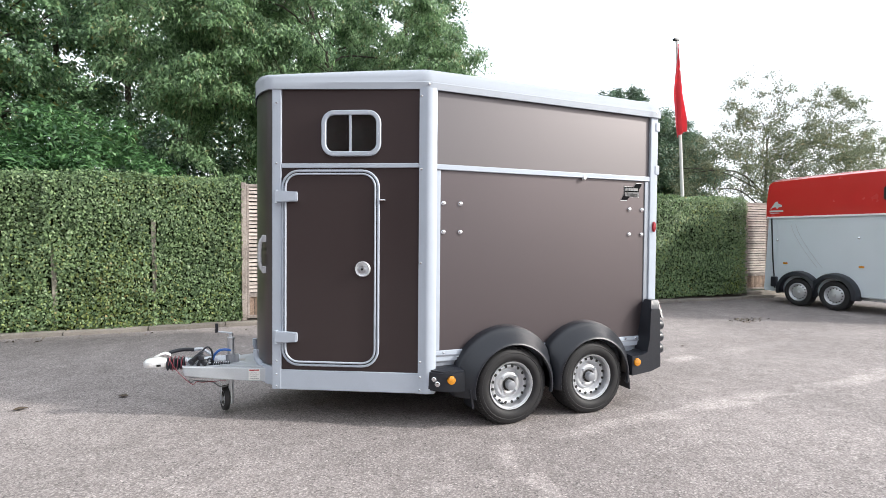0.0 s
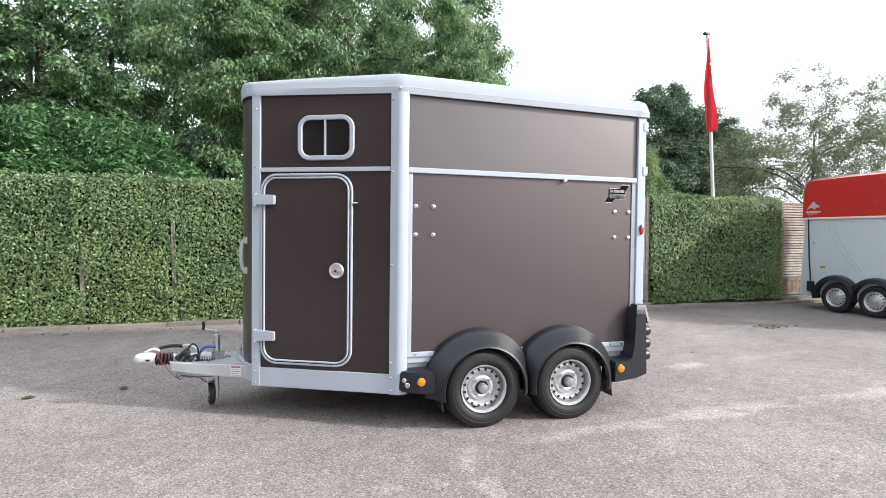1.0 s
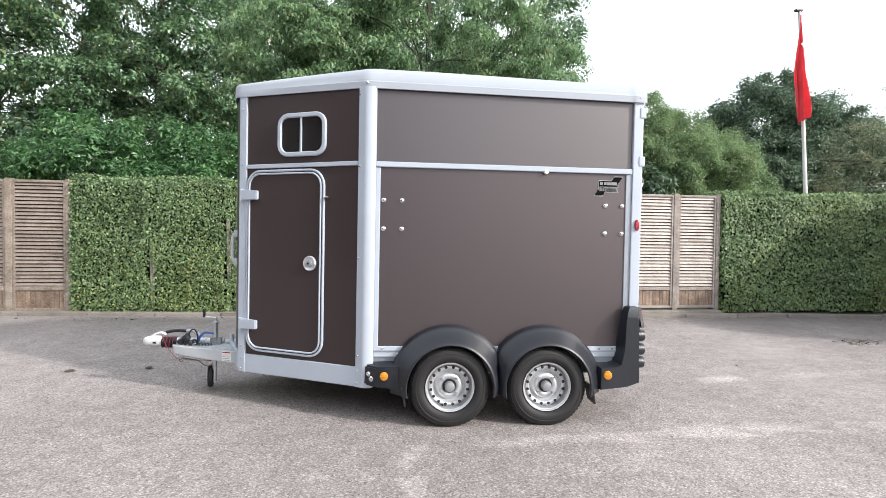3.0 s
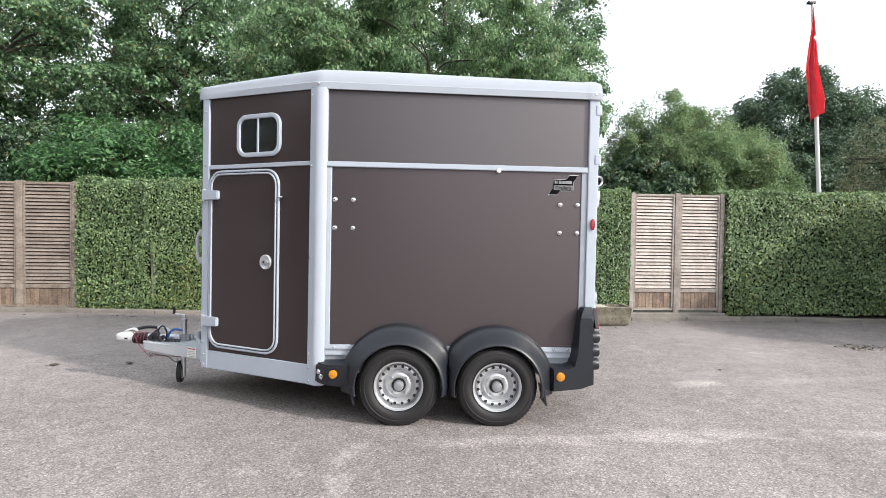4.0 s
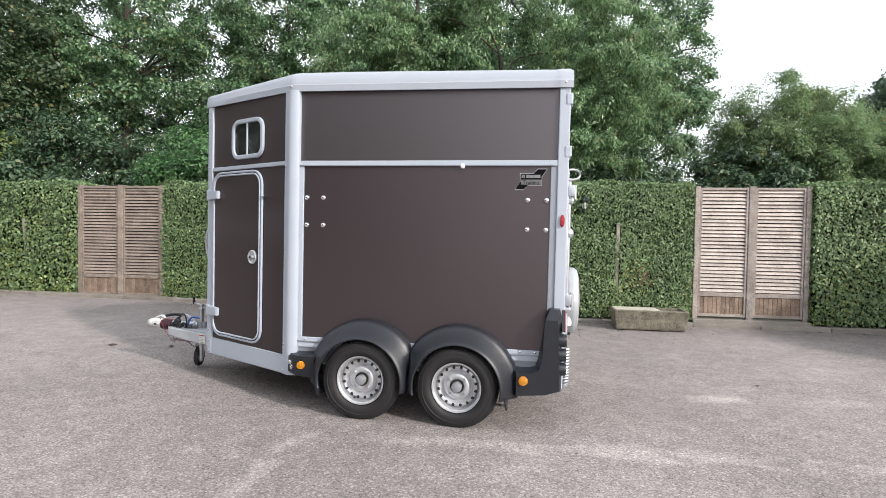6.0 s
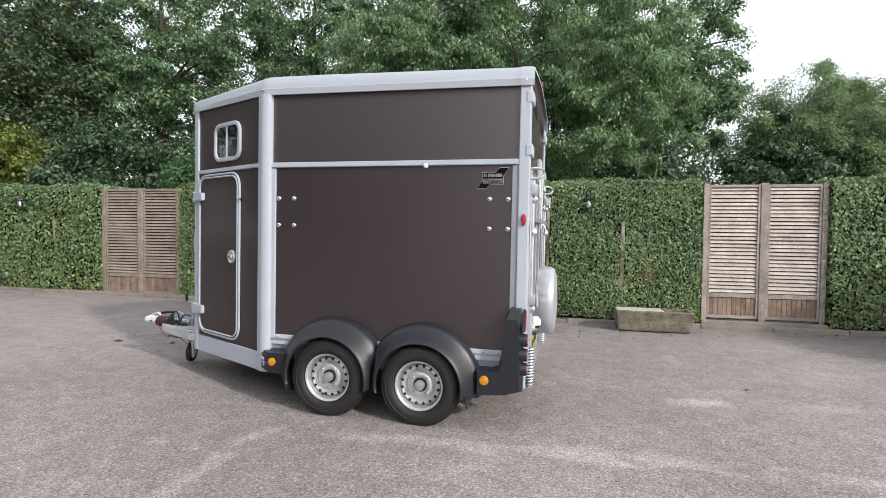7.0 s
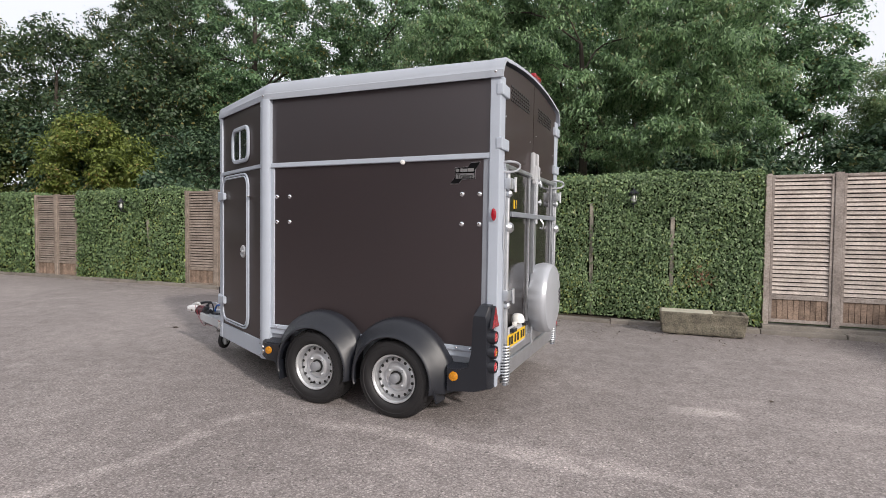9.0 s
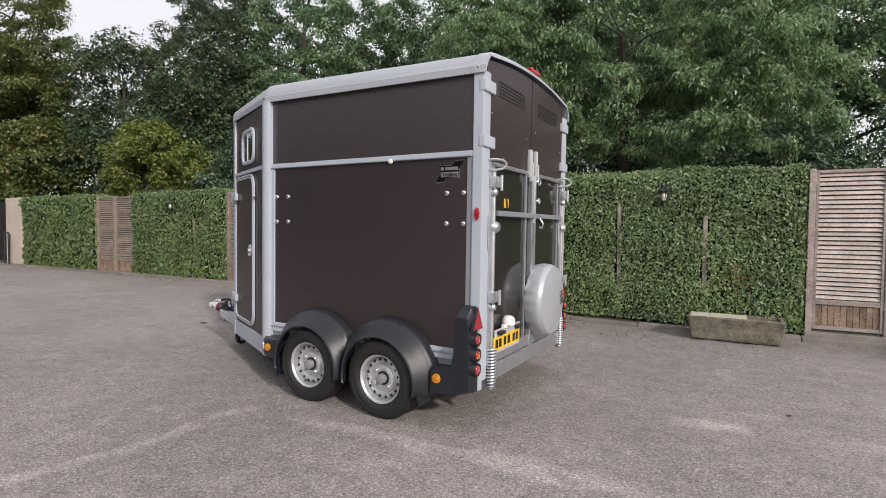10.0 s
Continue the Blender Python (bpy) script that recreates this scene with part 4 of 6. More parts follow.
    for nm, pts, r, mm in (
            ("black_cable", [(-2.63, cv - 0.07, 0.535), (-2.605, cv - 0.08, 0.575), (-2.58, cv - 0.08, 0.588), (-2.555, cv - 0.08, 0.565), (-2.545, cv - 0.075, 0.51), (-2.56, cv - 0.07, 0.455)], 0.007, M_BLACK),
            ("blue_cable", [(-2.545, cv - 0.05, 0.475), (-2.535, cv - 0.055, 0.51), (-2.505, cv - 0.06, 0.545), (-2.47, cv - 0.06, 0.556), (-2.41, cv - 0.05, 0.546)], 0.010, M_BLUE),
            ("breakaway_cable", [(-2.86, cv - 0.06, 0.53), (-2.83, cv - 0.068, 0.46), (-2.785, cv - 0.075, 0.395), (-2.73, cv - 0.08, 0.335), (-2.684, cv - 0.08, 0.298), (-2.66, cv - 0.075, 0.318), (-2.62, cv - 0.07, 0.308), (-2.57, cv - 0.06, 0.305), (-2.50, cv - 0.04, 0.30), (-2.45, cv, 0.285)], 0.0026, M_REDWIRE),
            ("brake_rod", [(-2.70, cv - 0.03, 0.310), (-2.6, cv - 0.03, 0.308), (-2.42, cv - 0.02, 0.305), (-1.9, cv, 0.30)], 0.006, M_STEEL),
            ("hanging_lead", [(-2.72, cv - 0.04, 0.33), (-2.705, cv - 0.05, 0.305), (-2.68, cv - 0.05, 0.322), (-2.62, cv - 0.05, 0.312), (-2.545, cv - 0.05, 0.298), (-2.50, cv - 0.05, 0.262), (-2.455, cv - 0.05, 0.252), (-2.40, cv - 0.03, 0.285)], 0.005, M_STICKER_GREY),
            ("black_lead", [(-2.655, cv - 0.085, 0.45), (-2.63, cv - 0.10, 0.49), (-2.60, cv - 0.10, 0.485), (-2.60, cv - 0.095, 0.44), (-2.635, cv - 0.09, 0.435), (-2.64, cv - 0.09, 0.47), (-2.60, cv - 0.10, 0.47), (-2.565, cv - 0.10, 0.50), (-2.54, cv - 0.09, 0.47), (-2.57, cv - 0.08, 0.435)], 0.009, M_BLACK)):
        b = bmesh.new()
        tube(b, spline(pts, 6), r, 8)
        part(nm, b, mm, root, "", True)
    # the thin red wire runs in loops over the bellows
    b = bmesh.new()
    tube(b, [(-2.86 + 0.0026 * k, cv - 0.056 * math.cos(0.55 * k), 0.457 + 0.056 * math.sin(0.55 * k)) for k in range(48)], 0.0024, 5)
    part("coiled_wire", b, M_REDWIRE, root, "thin red wire coiled over the bellows", True)
    # plug hung up by its cable, slanting
    b = bmesh.new()
    lathe(b, [(0.010, 0.0), (0.016, 0.012), (0.019, 0.05), (0.021, 0.055), (0.021, 0.10), (0.026, 0.104), (0.026, 0.128), (0.019, 0.132), (0.001, 0.132)], (0, 0, 0), "x", 16)
    bmesh.ops.transform(b, matrix=Matrix.Translation((-2.615, cv - 0.085, 0.556)) @ Matrix.Rotation(radians(135), 4, "Y") @ Matrix.Rotation(radians(8), 4, "Z"), verts=b.verts)
    part("plug", b, M_BLACK, root, "black trailer plug", True)
    b = bmesh.new()
    lathe(b, [(0.014, -0.03), (0.024, -0.024), (0.024, 0.022), (0.015, 0.03)], (-2.61, cv - 0.10, 0.482), "y", 14)
    lathe(b, [(0.014, -0.03), (0.022, -0.024), (0.022, 0.022), (0.015, 0.03)], (-2.585, cv - 0.09, 0.440), "y", 14)
    part("socket", b, M_BLACK, root, "black socket boots on the drawbar", True)
    b = bmesh.new()
    tube(b, [(-2.55 + 0.0018 * k, cv - 0.085 + 0.016 * math.cos(0.9 * k), 0.452 + 0.016 * math.sin(0.9 * k)) for k in range(76)], 0.0035, 5)
    part("spring", b, M_BLACK, root, "dark coil spring", True)
    b = bmesh.new()
    tube(b, [(-2.56, cv - 0.075, 0.424), (-2.40, cv - 0.075, 0.424)], 0.009, 10)
    part("tie_rod", b, M_CHROME, root, "bright rod", True)
    # jockey wheel
    ju, jv = -2.395, 0.83
    b = bmesh.new()
    tube(b, [(ju, jv, 0.075), (ju, jv, 0.60)], 0.020, 16)
    tube(b, [(ju, jv, 0.38), (ju, jv, 0.605)], 0.027, 16)
    lathe(b, [(0.02, 0.600), (0.031, 0.602), (0.031, 0.616), (0.018, 0.622), (0.016, 0.645), (0.001, 0.646)], (ju, jv, 0), "z", 16)
    jock = part("jockey_wheel", b, M_STEEL, root, "galvanised jockey wheel on its stem", True)
    b = bmesh.new()
    lathe(b, [(0.026, 0.405), (0.038, 0.408), (0.040, 0.478), (0.026, 0.482)], (ju, jv, 0), "z", 20)
    box(b, ju + 0.02, ju + 0.062, jv - 0.03, jv + 0.03, 0.410, 0.476, 0.012)
    part("clamp", b, M_CAP, jock, "grey stem clamp", True)
    b = bmesh.new()
    tube(b, [(ju + 0.01, jv, 0.650), (ju - 0.02, jv + 0.01, 0.652), (ju - 0.105, jv + 0.03, 0.662)], 0.007, 8)
    part("crank", b, M_STEEL, jock, "", True)
    b = bmesh.new()
    tube(b, [(ju - 0.107, jv + 0.03, 0.655), (ju - 0.107, jv + 0.03, 0.728)], 0.013, 10)
    part("crank_grip", b, M_BLACK, jock, "", True)
    b = bmesh.new()
    jm = Matrix.Translation((ju - 0.045, jv + 0.035, 0.114)) @ Matrix.Rotation(radians(104), 4, "Z")
    lathe(b, [(0.066, -0.018), (0.088, -0.023), (0.098, -0.018), (0.102, 0.0), (0.098, 0.018), (0.088, 0.023), (0.066, 0.018)], (0, 0, 0), "y", 32)
    bmesh.ops.transform(b, matrix=jm, verts=b.verts)
    part("jockey_tyre", b, M_RUBBER, jock, "small black solid tyre", True)
    b = bmesh.new()
    lathe(b, [(0.066, -0.014), (0.062, -0.020), (0.03, -0.012), (0.02, -0.026), (0.001, -0.026), (0.001, 0.026), (0.02, 0.026), (0.03, 0.012), (0.062, 0.020), (0.066, 0.014)], (0, 0, 0), "y", 28)
    bmesh.ops.transform(b, matrix=jm, verts=b.verts)
    part("jockey_hub", b, M_GREY_PL, jock, "pale wheel centre", True)
    for dv in (-0.032, 0.032):
        b = bmesh.new()
        loft(b, [[jm @ Vector((x, dv - 0.003, z)), jm @ Vector((x + w, dv - 0.003, z)), jm @ Vector((x + w, dv + 0.003, z)), jm @ Vector((x, dv + 0.003, z))] for x, w, z in ((-0.02, 0.04, -0.02), (-0.02, 0.055, 0.05), (-0.01, 0.06, 0.125))])
        part("wheel_fork", b, M_STEEL, jock)

    # rear: upper doors, ramp, fittings
    ru = 1.165
    top_z = lambda v: 2.718 - 0.085 * ((v - C) / 0.957) ** 2
    for i, (v0, v1) in enumerate(((0.055, 0.918), (0.932, 1.795))):
        b = bmesh.new()
        n = 10
        outline = [(v0, 1.935), (v1, 1.935)] + [(v1 + (v0 - v1) * k / n, top_z(v1 + (v0 - v1) * k / n) - 0.012) for k in range(n + 1)]
        loft(b, [[(u, v, z) for v, z in outline] for u in (ru - 0.03, ru + 0.012)])
        d = part("rear_door", b, M_BROWN_DOOR, root, "closed brown upper rear door")
        # ventilation slots
        vv0, vv1 = (0.255, 0.80) if i == 0 else (1.065, 1.61)
        b = bmesh.new()
        for r in range(5):
            for c in range(9):
                x = vv0 + (vv1 - vv0) * (c + (0.3 if r % 2 else 0)) / 9.3
                z = 2.425 + r * 0.0255
                box(b, ru + 0.010, ru + 0.0165, x, x + 0.044, z, z + 0.013, 0.002)
        part("vent_slot", b, M_BLACK_PAINT, d, "rows of dark ventilation slots")
        for z in (2.447, 2.062):
            b = bmesh.new()
            h0, h1 = (-0.026, 0.150) if i == 0 else (1.70, 1.876)
            box(b, ru - 0.01, ru + 0.04, h0, h1, z - 0.042, z + 0.042, 0.01)
            part("door_hinge", b, M_ALU, d, "silver strap hinge")
        b = bmesh.new()
        hv = 0.862 if i == 0 else 0.985
        box(b, ru + 0.012, ru + 0.05, hv - 0.022, hv + 0.022, 1.88, 2.115, 0.012)
        box(b, ru + 0.03, ru + 0.065, hv - 0.014, hv + 0.014, 1.845, 2.0, 0.008)
        part("door_handle", b, M_GREY_PL, d, "grey plastic door latch")
        for (v, z) in ((v0 + 0.08, 2.28), (v1 - 0.1, 2.2), (v0 + 0.3, 1.98)):
            b = bmesh.new()
            lathe(b, [(0.006, 0.0), (0.006, 0.004), (0.001, 0.006)], (ru + 0.012, v, z), "x", 8)
            part("screw", b, M_STEEL, d)
    ramp = bmesh.new()
    box(ramp, ru - 0.03, ru + 0.006, 0.07, 1.78, 0.46, 1.93, 0.004)
    ramp = part("ramp", ramp, M_BROWN_GLOSS, root, "closed rear ramp with brown panels and galvanised frame")
    for nm, v0, v1, z0, z1, d in (("ramp_post", 0.095, 0.160, 0.46, 1.915, 0.030), ("ramp_post", 1.69, 1.755, 0.46, 1.915, 0.030), ("ramp_post", 0.895, 0.955, 0.44, 1.93, 0.04),
                                  ("ramp_rib", 0.80, 0.825, 0.50, 1.90, 0.02), ("ramp_rib", 1.02, 1.045, 0.50, 1.90, 0.02), ("ramp_rib", 0.19, 0.205, 0.5, 1.9, 0.015), ("ramp_rib", 1.64, 1.655, 0.5, 1.9, 0.015),
                                  ("ramp_rail", 0.085, 1.765, 1.90, 1.93, 0.03), ("ramp_rail", 0.165, 1.685, 0.462, 0.545, 0.03)):
        b = bmesh.new()
        box(b, ru + 0.004, ru + 0.006 + d, v0, v1, z0, z1, 0.005)
        part(nm, b, M_STEEL, ramp, "galvanised frame member")
    b = bmesh.new()
    box(b, ru + 0.032, ru + 0.064, 0.19, 1.66, 1.542, 1.582, 0.006)
    part("locking_bar", b, M_ALU_DULL, ramp, "grey cross bar")
    for v in (0.135, 1.715):
        for z in (1.785, 0.955):
            b = bmesh.new()
            box(b, ru + 0.03, ru + 0.075, v - 0.05, v + 0.05, z - 0.04, z + 0.04, 0.006)
            tube(b, [(ru + 0.085, v + 0.035, z - 0.06), (ru + 0.085, v + 0.035, z + 0.05)], 0.012, 10)
            lathe(b, [(0.025, 0.03), (0.028, 0.06), (0.015, 0.075)], (ru, v - 0.01, z - 0.075), "x", 16)
            part("catch", b, M_STEEL, ramp, "galvanised ramp catch", True)
        b = bmesh.new()
        lathe(b, [(0.04, 0.02), (0.046, 0.05), (0.03, 0.075), (0.001, 0.085)], (ru, v + 0.02, 1.46), "x", 20)
        tube(b, [(ru + 0.03, v - 0.05, 1.30), (ru + 0.03, v - 0.05, 1.55)], 0.008, 8)
        part("hand_wheel", b, M_STEEL, ramp, "", True)
        b = bmesh.new()
        tube(b, spline([(ru + 0.01, v - 0.06, 1.935), (ru + 0.06, v - 0.045, 1.942), (ru + 0.105, v + 0.01, 1.936), (ru + 0.118, v + 0.035, 1.912), (ru + 0.10, v + 0.02, 1.882), (ru + 0.055, v - 0.03, 1.868), (ru + 0.01, v - 0.055, 1.868)], 5), 0.009, 8)
        part("grab_hoop", b, M_STEEL, ramp, "bent steel grab hoop", True)
        b = bmesh.new()
        tube(b, [(ru + 0.04, v, 0.57), (ru + 0.04, v, 1.88)], 0.017, 10)
        part("guide_tube", b, M_STEEL, ramp, "", True)
        b = bmesh.new()
        coil = []
        for k in range(13 * 12 + 1):
            q = k / (13 * 12)
            a = k * math.pi / 6
            r = 0.036 - 0.010 * max(0, 0.25 - q) / 0.25
            coil.append((ru + 0.04 + r * math.cos(a), v + r * math.sin(a), 0.288 + 0.290 * q))
        tube(b, coil, 0.0075, 6)
        part("ramp_spring", b, M_STEEL, ramp, "coiled steel ramp spring", True)
        b = bmesh.new()
        tube(b, [(ru + 0.04, v, 0.278), (ru + 0.04, v, 0.59)], 0.017, 10)
        part("spring_rod", b, M_ALU_DULL, ramp)
    b = bmesh.new()
    for z, r in ((1.855, 0.030), (1.69, 0.020)):
        ring = [(ru + 0.075, 0.975 + r * math.cos(a), z + r * math.sin(a)) for a in [k * math.pi / 6 for k in range(13)]]
        tube(b, ring, 0.007, 7)
        tube(b, [(ru + 0.055, 0.93, z), (ru + 0.075, 0.955, z)], 0.010, 7)
    tube(b, [(ru + 0.055, 0.925, 1.5), (ru + 0.055, 0.925, 1.9)], 0.012, 8)
    tube(b, spline([(ru + 0.06, 1.05, 1.54), (ru + 0.085, 1.055, 1.50), (ru + 0.075, 1.06, 1.46), (ru + 0.055, 1.06, 1.47)], 4), 0.007, 6)
    part("latch_hook", b, M_STEEL, ramp, "", True)
    b = bmesh.new()
    box(b, ru + 0.004, ru + 0.011, 0.395, 0.475, 1.612, 1.682, 0.002)
    part("warning_sticker", b, M_YELLOW, ramp, "small yellow and black warning sticker")
    b = bmesh.new()
    loft(b, [[(u, 0.426, 1.613), (u, 0.460, 1.613), (u, 0.444, 1.681), (u, 0.410, 1.681)] for u in (ru + 0.010, ru + 0.013)])
    part("sticker_mark", b, M_BLACK_PAINT, ramp)
    b = bmesh.new()
    box(b, ru - 0.03, ru + 0.05, 0.18, 1.67, 0.335, 0.455, 0.01)
    part("rear_cross_member", b, M_STEEL, root, "galvanised rear cross member")
    b = bmesh.new()
    box(b, ru + 0.035, ru + 0.050, 0.185, 0.66, 0.525, 0.700, 0.006)
    holder = part("plate_holder", b, M_GREY_PL, root, "grey number plate holder")
    b = bmesh.new()
    box(b, ru + 0.049, ru + 0.055, 0.150, 0.640, 0.548, 0.650, 0.003)
    part("number_plate", b, M_YELLOW, holder, "yellow number plate with plain black bars")
    for x in (0.180, 0.242, 0.330, 0.402, 0.500, 0.562):
        b = bmesh.new()
        box(b, ru + 0.054, ru + 0.0575, x, x + 0.044, 0.567, 0.631, 0.0015)
        part("plate_bar", b, M_BLACK_PAINT, holder)
    for v in (0.215, 0.545):
        b = bmesh.new()
        box(b, ru + 0.045, ru + 0.085, v, v + 0.09, 0.662, 0.690, 0.008)
        part("plate_lamp", b, M_BLACK, holder, "small black plate lamp")
    b = bmesh.new()
    box(b, ru + 0.03, ru + 0.06, 0.33, 0.50, 0.69, 0.722, 0.006)
    lathe(b, [(0.052, 0.0), (0.053, 0.025), (0.048, 0.046), (0.032, 0.064), (0.001, 0.070)], (ru + 0.052, 0.42, 0.712), "z", 24)
    part("work_lamp", b, M_WHITE_PL, root, "white round lamp above the plate", True)
    # spare wheel in its cover
    b = bmesh.new()
    sv, sz = 1.09, 0.835
    lathe(b, [(0.25, 0.012), (0.300, 0.03), (0.313, 0.08), (0.312, 0.135), (0.306, 0.158), (0.299, 0.165), (0.290, 0.182), (0.24, 0.196), (0.13, 0.207), (0.001, 0.210)], (ru, sv, sz), "x", 112)
    for v in b.verts:
        along, dy, dz = v.co.x - ru, v.co.y - sv, v.co.z - sz
        if 0.005 < along < 0.10:
            a = math.atan2(dz, dy)
            k = 1 + (0.010 + 0.006 * math.sin(5 * a)) * math.sin(19 * a + 1.3 * math.sin(4 * a))
            v.co.y, v.co.z = sv + dy * k, sz + dz * k
    spare = part("spare_wheel", b, M_COVER, root, "spare wheel in a silver cover", True)
    for k in range(4):
        b = bmesh.new()
        y = sv + 0.165 - k * 0.012
        loft(b, [[(u, y - 0.045, sz - 0.055 + k * 0.030), (u, y + 0.045, sz - 0.03 + k * 0.030), (u, y + 0.045, sz - 0.014 + k * 0.030), (u, y - 0.045, sz - 0.039 + k * 0.030)] for u in (ru + 0.190, ru + 0.2075)])
        part("cover_print", b, M_BLACK_PAINT, spare, "small dark printed bar")
    # the coupling gear sits a little lower and further back
    for ob in root.children:
        if ob.name.split(".")[0] in ("overrun_body", "bellows", "coupling_head", "brake_lever", "lever_rod", "black_cable", "blue_cable", "breakaway_cable", "coiled_wire", "hanging_lead", "black_lead", "plug", "spring"):
            ob.location = (0.015, 0, -0.032)
    return root


build_trailer()


# ---- yard edge: kerb, gates, hedge ----
HEDGE_Y = 8.60
GATES = [(6.07, 7.76), (0.26, 2.02), (-5.15, -3.37), (-10.56, -8.86), (11.37, 13.1)]


def join_leaves(name, centres, normals, ups, length, width, material, parent=None, droop=0.15):
    """Many small leaves as one mesh: each a folded blade of four points round its midrib."""
    n = len(centres)
    nor = normals / np.linalg.norm(normals, axis=1, keepdims=True)
    up = ups - nor * np.sum(ups * nor, axis=1, keepdims=True)
    up /= np.linalg.norm(up, axis=1, keepdims=True) + 1e-9
    sd = np.cross(up, nor)
    L, W = length[:, None], width[:, None]
    co = np.empty((n, 4, 3))
    co[:, 0] = centres - up * L * 0.5
    co[:, 1] = centres + sd * W * 0.5 + nor * W * 0.16 - up * L * 0.06
    co[:, 2] = centres + up * L * 0.5 - nor * L * droop
    co[:, 3] = centres - sd * W * 0.5 + nor * W * 0.16 - up * L * 0.06
    me = bpy.data.meshes.new(name)
    me.vertices.add(4 * n)
    me.vertices.foreach_set("co", co.ravel())
    me.loops.add(4 * n)
    me.loops.foreach_set("vertex_index", np.arange(4 * n, dtype=np.int32))
    me.polygons.add(n)
    me.polygons.foreach_set("loop_start", np.arange(0, 4 * n, 4, dtype=np.int32))
    me.update(calc_edges=True)
    me.materials.append(material)
    ob = new(name, me)
    ob.parent = parent
    return ob


def hedge_wave(x, z):
    return 0.035 * np.sin(x * 2.1 + z * 1.3) + 0.03 * np.sin(x * 5.3 - z * 3.1 + 1.0) + 0.02 * np.sin(z * 7.7 + x * 1.7)


def build_hedge(x0, x1, posts, density, seed, leaf=1.0):
    rng = np.random.default_rng(seed)
    z0, z1, depth = 0.15, 2.31, 0.55
    root = thing("hedge", "dense clipped green hedge with small glossy leaves behind the kerb", "hedge", group="hedge sections along the yard")
    # near-black box stands in for the shade between and behind the leaves
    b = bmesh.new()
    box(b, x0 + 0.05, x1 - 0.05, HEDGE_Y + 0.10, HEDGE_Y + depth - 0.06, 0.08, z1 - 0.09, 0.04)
    part("hedge_shade_core", b, M_HEDGE_SHADE, root)
    length = x1 - x0
    n = int(length * (z1 - z0) * density)
    x, z = rng.uniform(x0, x1, n), rng.uniform(z0 - 0.04, z1, n)
    # thin the leaves in front of the exposed posts
    keep = np.ones(n, bool)
    for px, pz0, pz1 in posts:
        near = (np.abs(x - px) < 0.036 + 0.02 * np.sin(z * 9)) & (z > pz0) & (z < pz1)
        keep &= ~(near & (rng.uniform(size=n) < 0.88))
    x, z = x[keep], z[keep]
    n = len(x)
    over = np.zeros(n)
    for px, pz0, pz1 in posts:
        over += np.where((np.abs(x - px) < 0.07) & ((z < pz0) | (z > pz1)), -0.05, 0)
    rnd = np.clip((z - (z1 - 0.12)) / 0.12, 0, 1)
    y = HEDGE_Y + hedge_wave(x, z) + rng.normal(0, 0.040, n) + 0.07 * rnd ** 2 + over
    c = np.stack([x, y, z + rng.normal(0, 0.01, n)], 1)
    nor = np.stack([rng.normal(0, 0.48, n), -np.ones(n), 0.45 + rng.normal(0, 0.42, n) + rnd], 1)
    # top
    nt = int(length * depth * density * 0.75)
    xt, yt = rng.uniform(x0, x1, nt), rng.uniform(HEDGE_Y, HEDGE_Y + depth, nt)
    ct = np.stack([xt, yt, z1 + 0.02 * np.sin(xt * 3.1) + 0.015 * np.sin(xt * 9.7) + rng.normal(0, 0.022, nt)], 1)
    nort = np.stack([rng.normal(0, 0.5, nt), rng.normal(-0.3, 0.5, nt), np.ones(nt)], 1)
    # ends and back
    ne = int(2 * depth * (z1 - z0) * density * 0.8)
    side = rng.integers(0, 2, ne)
    ce = np.stack([np.where(side, x1, x0) + rng.normal(0, 0.02, ne), rng.uniform(HEDGE_Y, HEDGE_Y + depth, ne), rng.uniform(z0, z1, ne)], 1)
    nore = np.stack([np.where(side, 1.0, -1.0), rng.normal(-0.2, 0.4, ne), 0.4 + rng.normal(0, 0.4, ne)], 1)
    nb = int(length * (z1 - z0) * density * 0.25)
    cb = np.stack([rng.uniform(x0, x1, nb), HEDGE_Y + depth + rng.normal(0, 0.03, nb), rng.uniform(z0, z1, nb)], 1)
    norb = np.stack([rng.normal(0, 0.4, nb), np.ones(nb), 0.4 + rng.normal(0, 0.4, nb)], 1)
    c, nor = np.concatenate([c, ct, ce, cb]), np.concatenate([nor, nort, nore, norb])
    m = len(c)
    ups = np.stack([rng.normal(0, 0.7, m), rng.normal(0, 0.3, m), -np.ones(m)], 1)
    size = leaf * rng.uniform(0.028, 0.054, m)
    wide = size * rng.uniform(0.62, 0.85, m)
    patch = np.sin(c[:, 0] * 1.9 + seed) + np.sin(c[:, 0] * 4.3 - c[:, 2] * 2.2 + 2 * seed)
    yellow = rng.uniform(size=m) < np.clip((0.20 if x1 < 1 else 0.08) + 0.14 * patch - 0.26 * (c[:, 2] - 0.4), 0.01, 0.5)
    for chosen, leaf_kind in ((~yellow, M_HEDGE), (yellow, M_HEDGE_YELLOW)):
        ob = join_leaves("hedge_leaves", c[chosen], nor[chosen], ups[chosen], size[chosen], wide[chosen], leaf_kind, root)
        ob["kind"] = "stuff"
    for px, pz0, pz1 in posts:
        b = bmesh.new()
        py = HEDGE_Y + float(hedge_wave(px, (pz0 + pz1) / 2)) + 0.022
        loft(b, [[(px - 0.028, py + o, z), (px + 0.028, py + o, z), (px + 0.028, py + o + 0.055, z), (px - 0.028, py + o + 0.055, z)] for z, o in ((0.09, 0.08), (pz1 + 0.03, -0.02))])
        bmesh.ops.bevel(b, geom=list(b.edges), offset=0.006, segments=1, affect="EDGES")
        part("hedge_post", b, M_POST, root, "grey weathered post showing through the hedge")


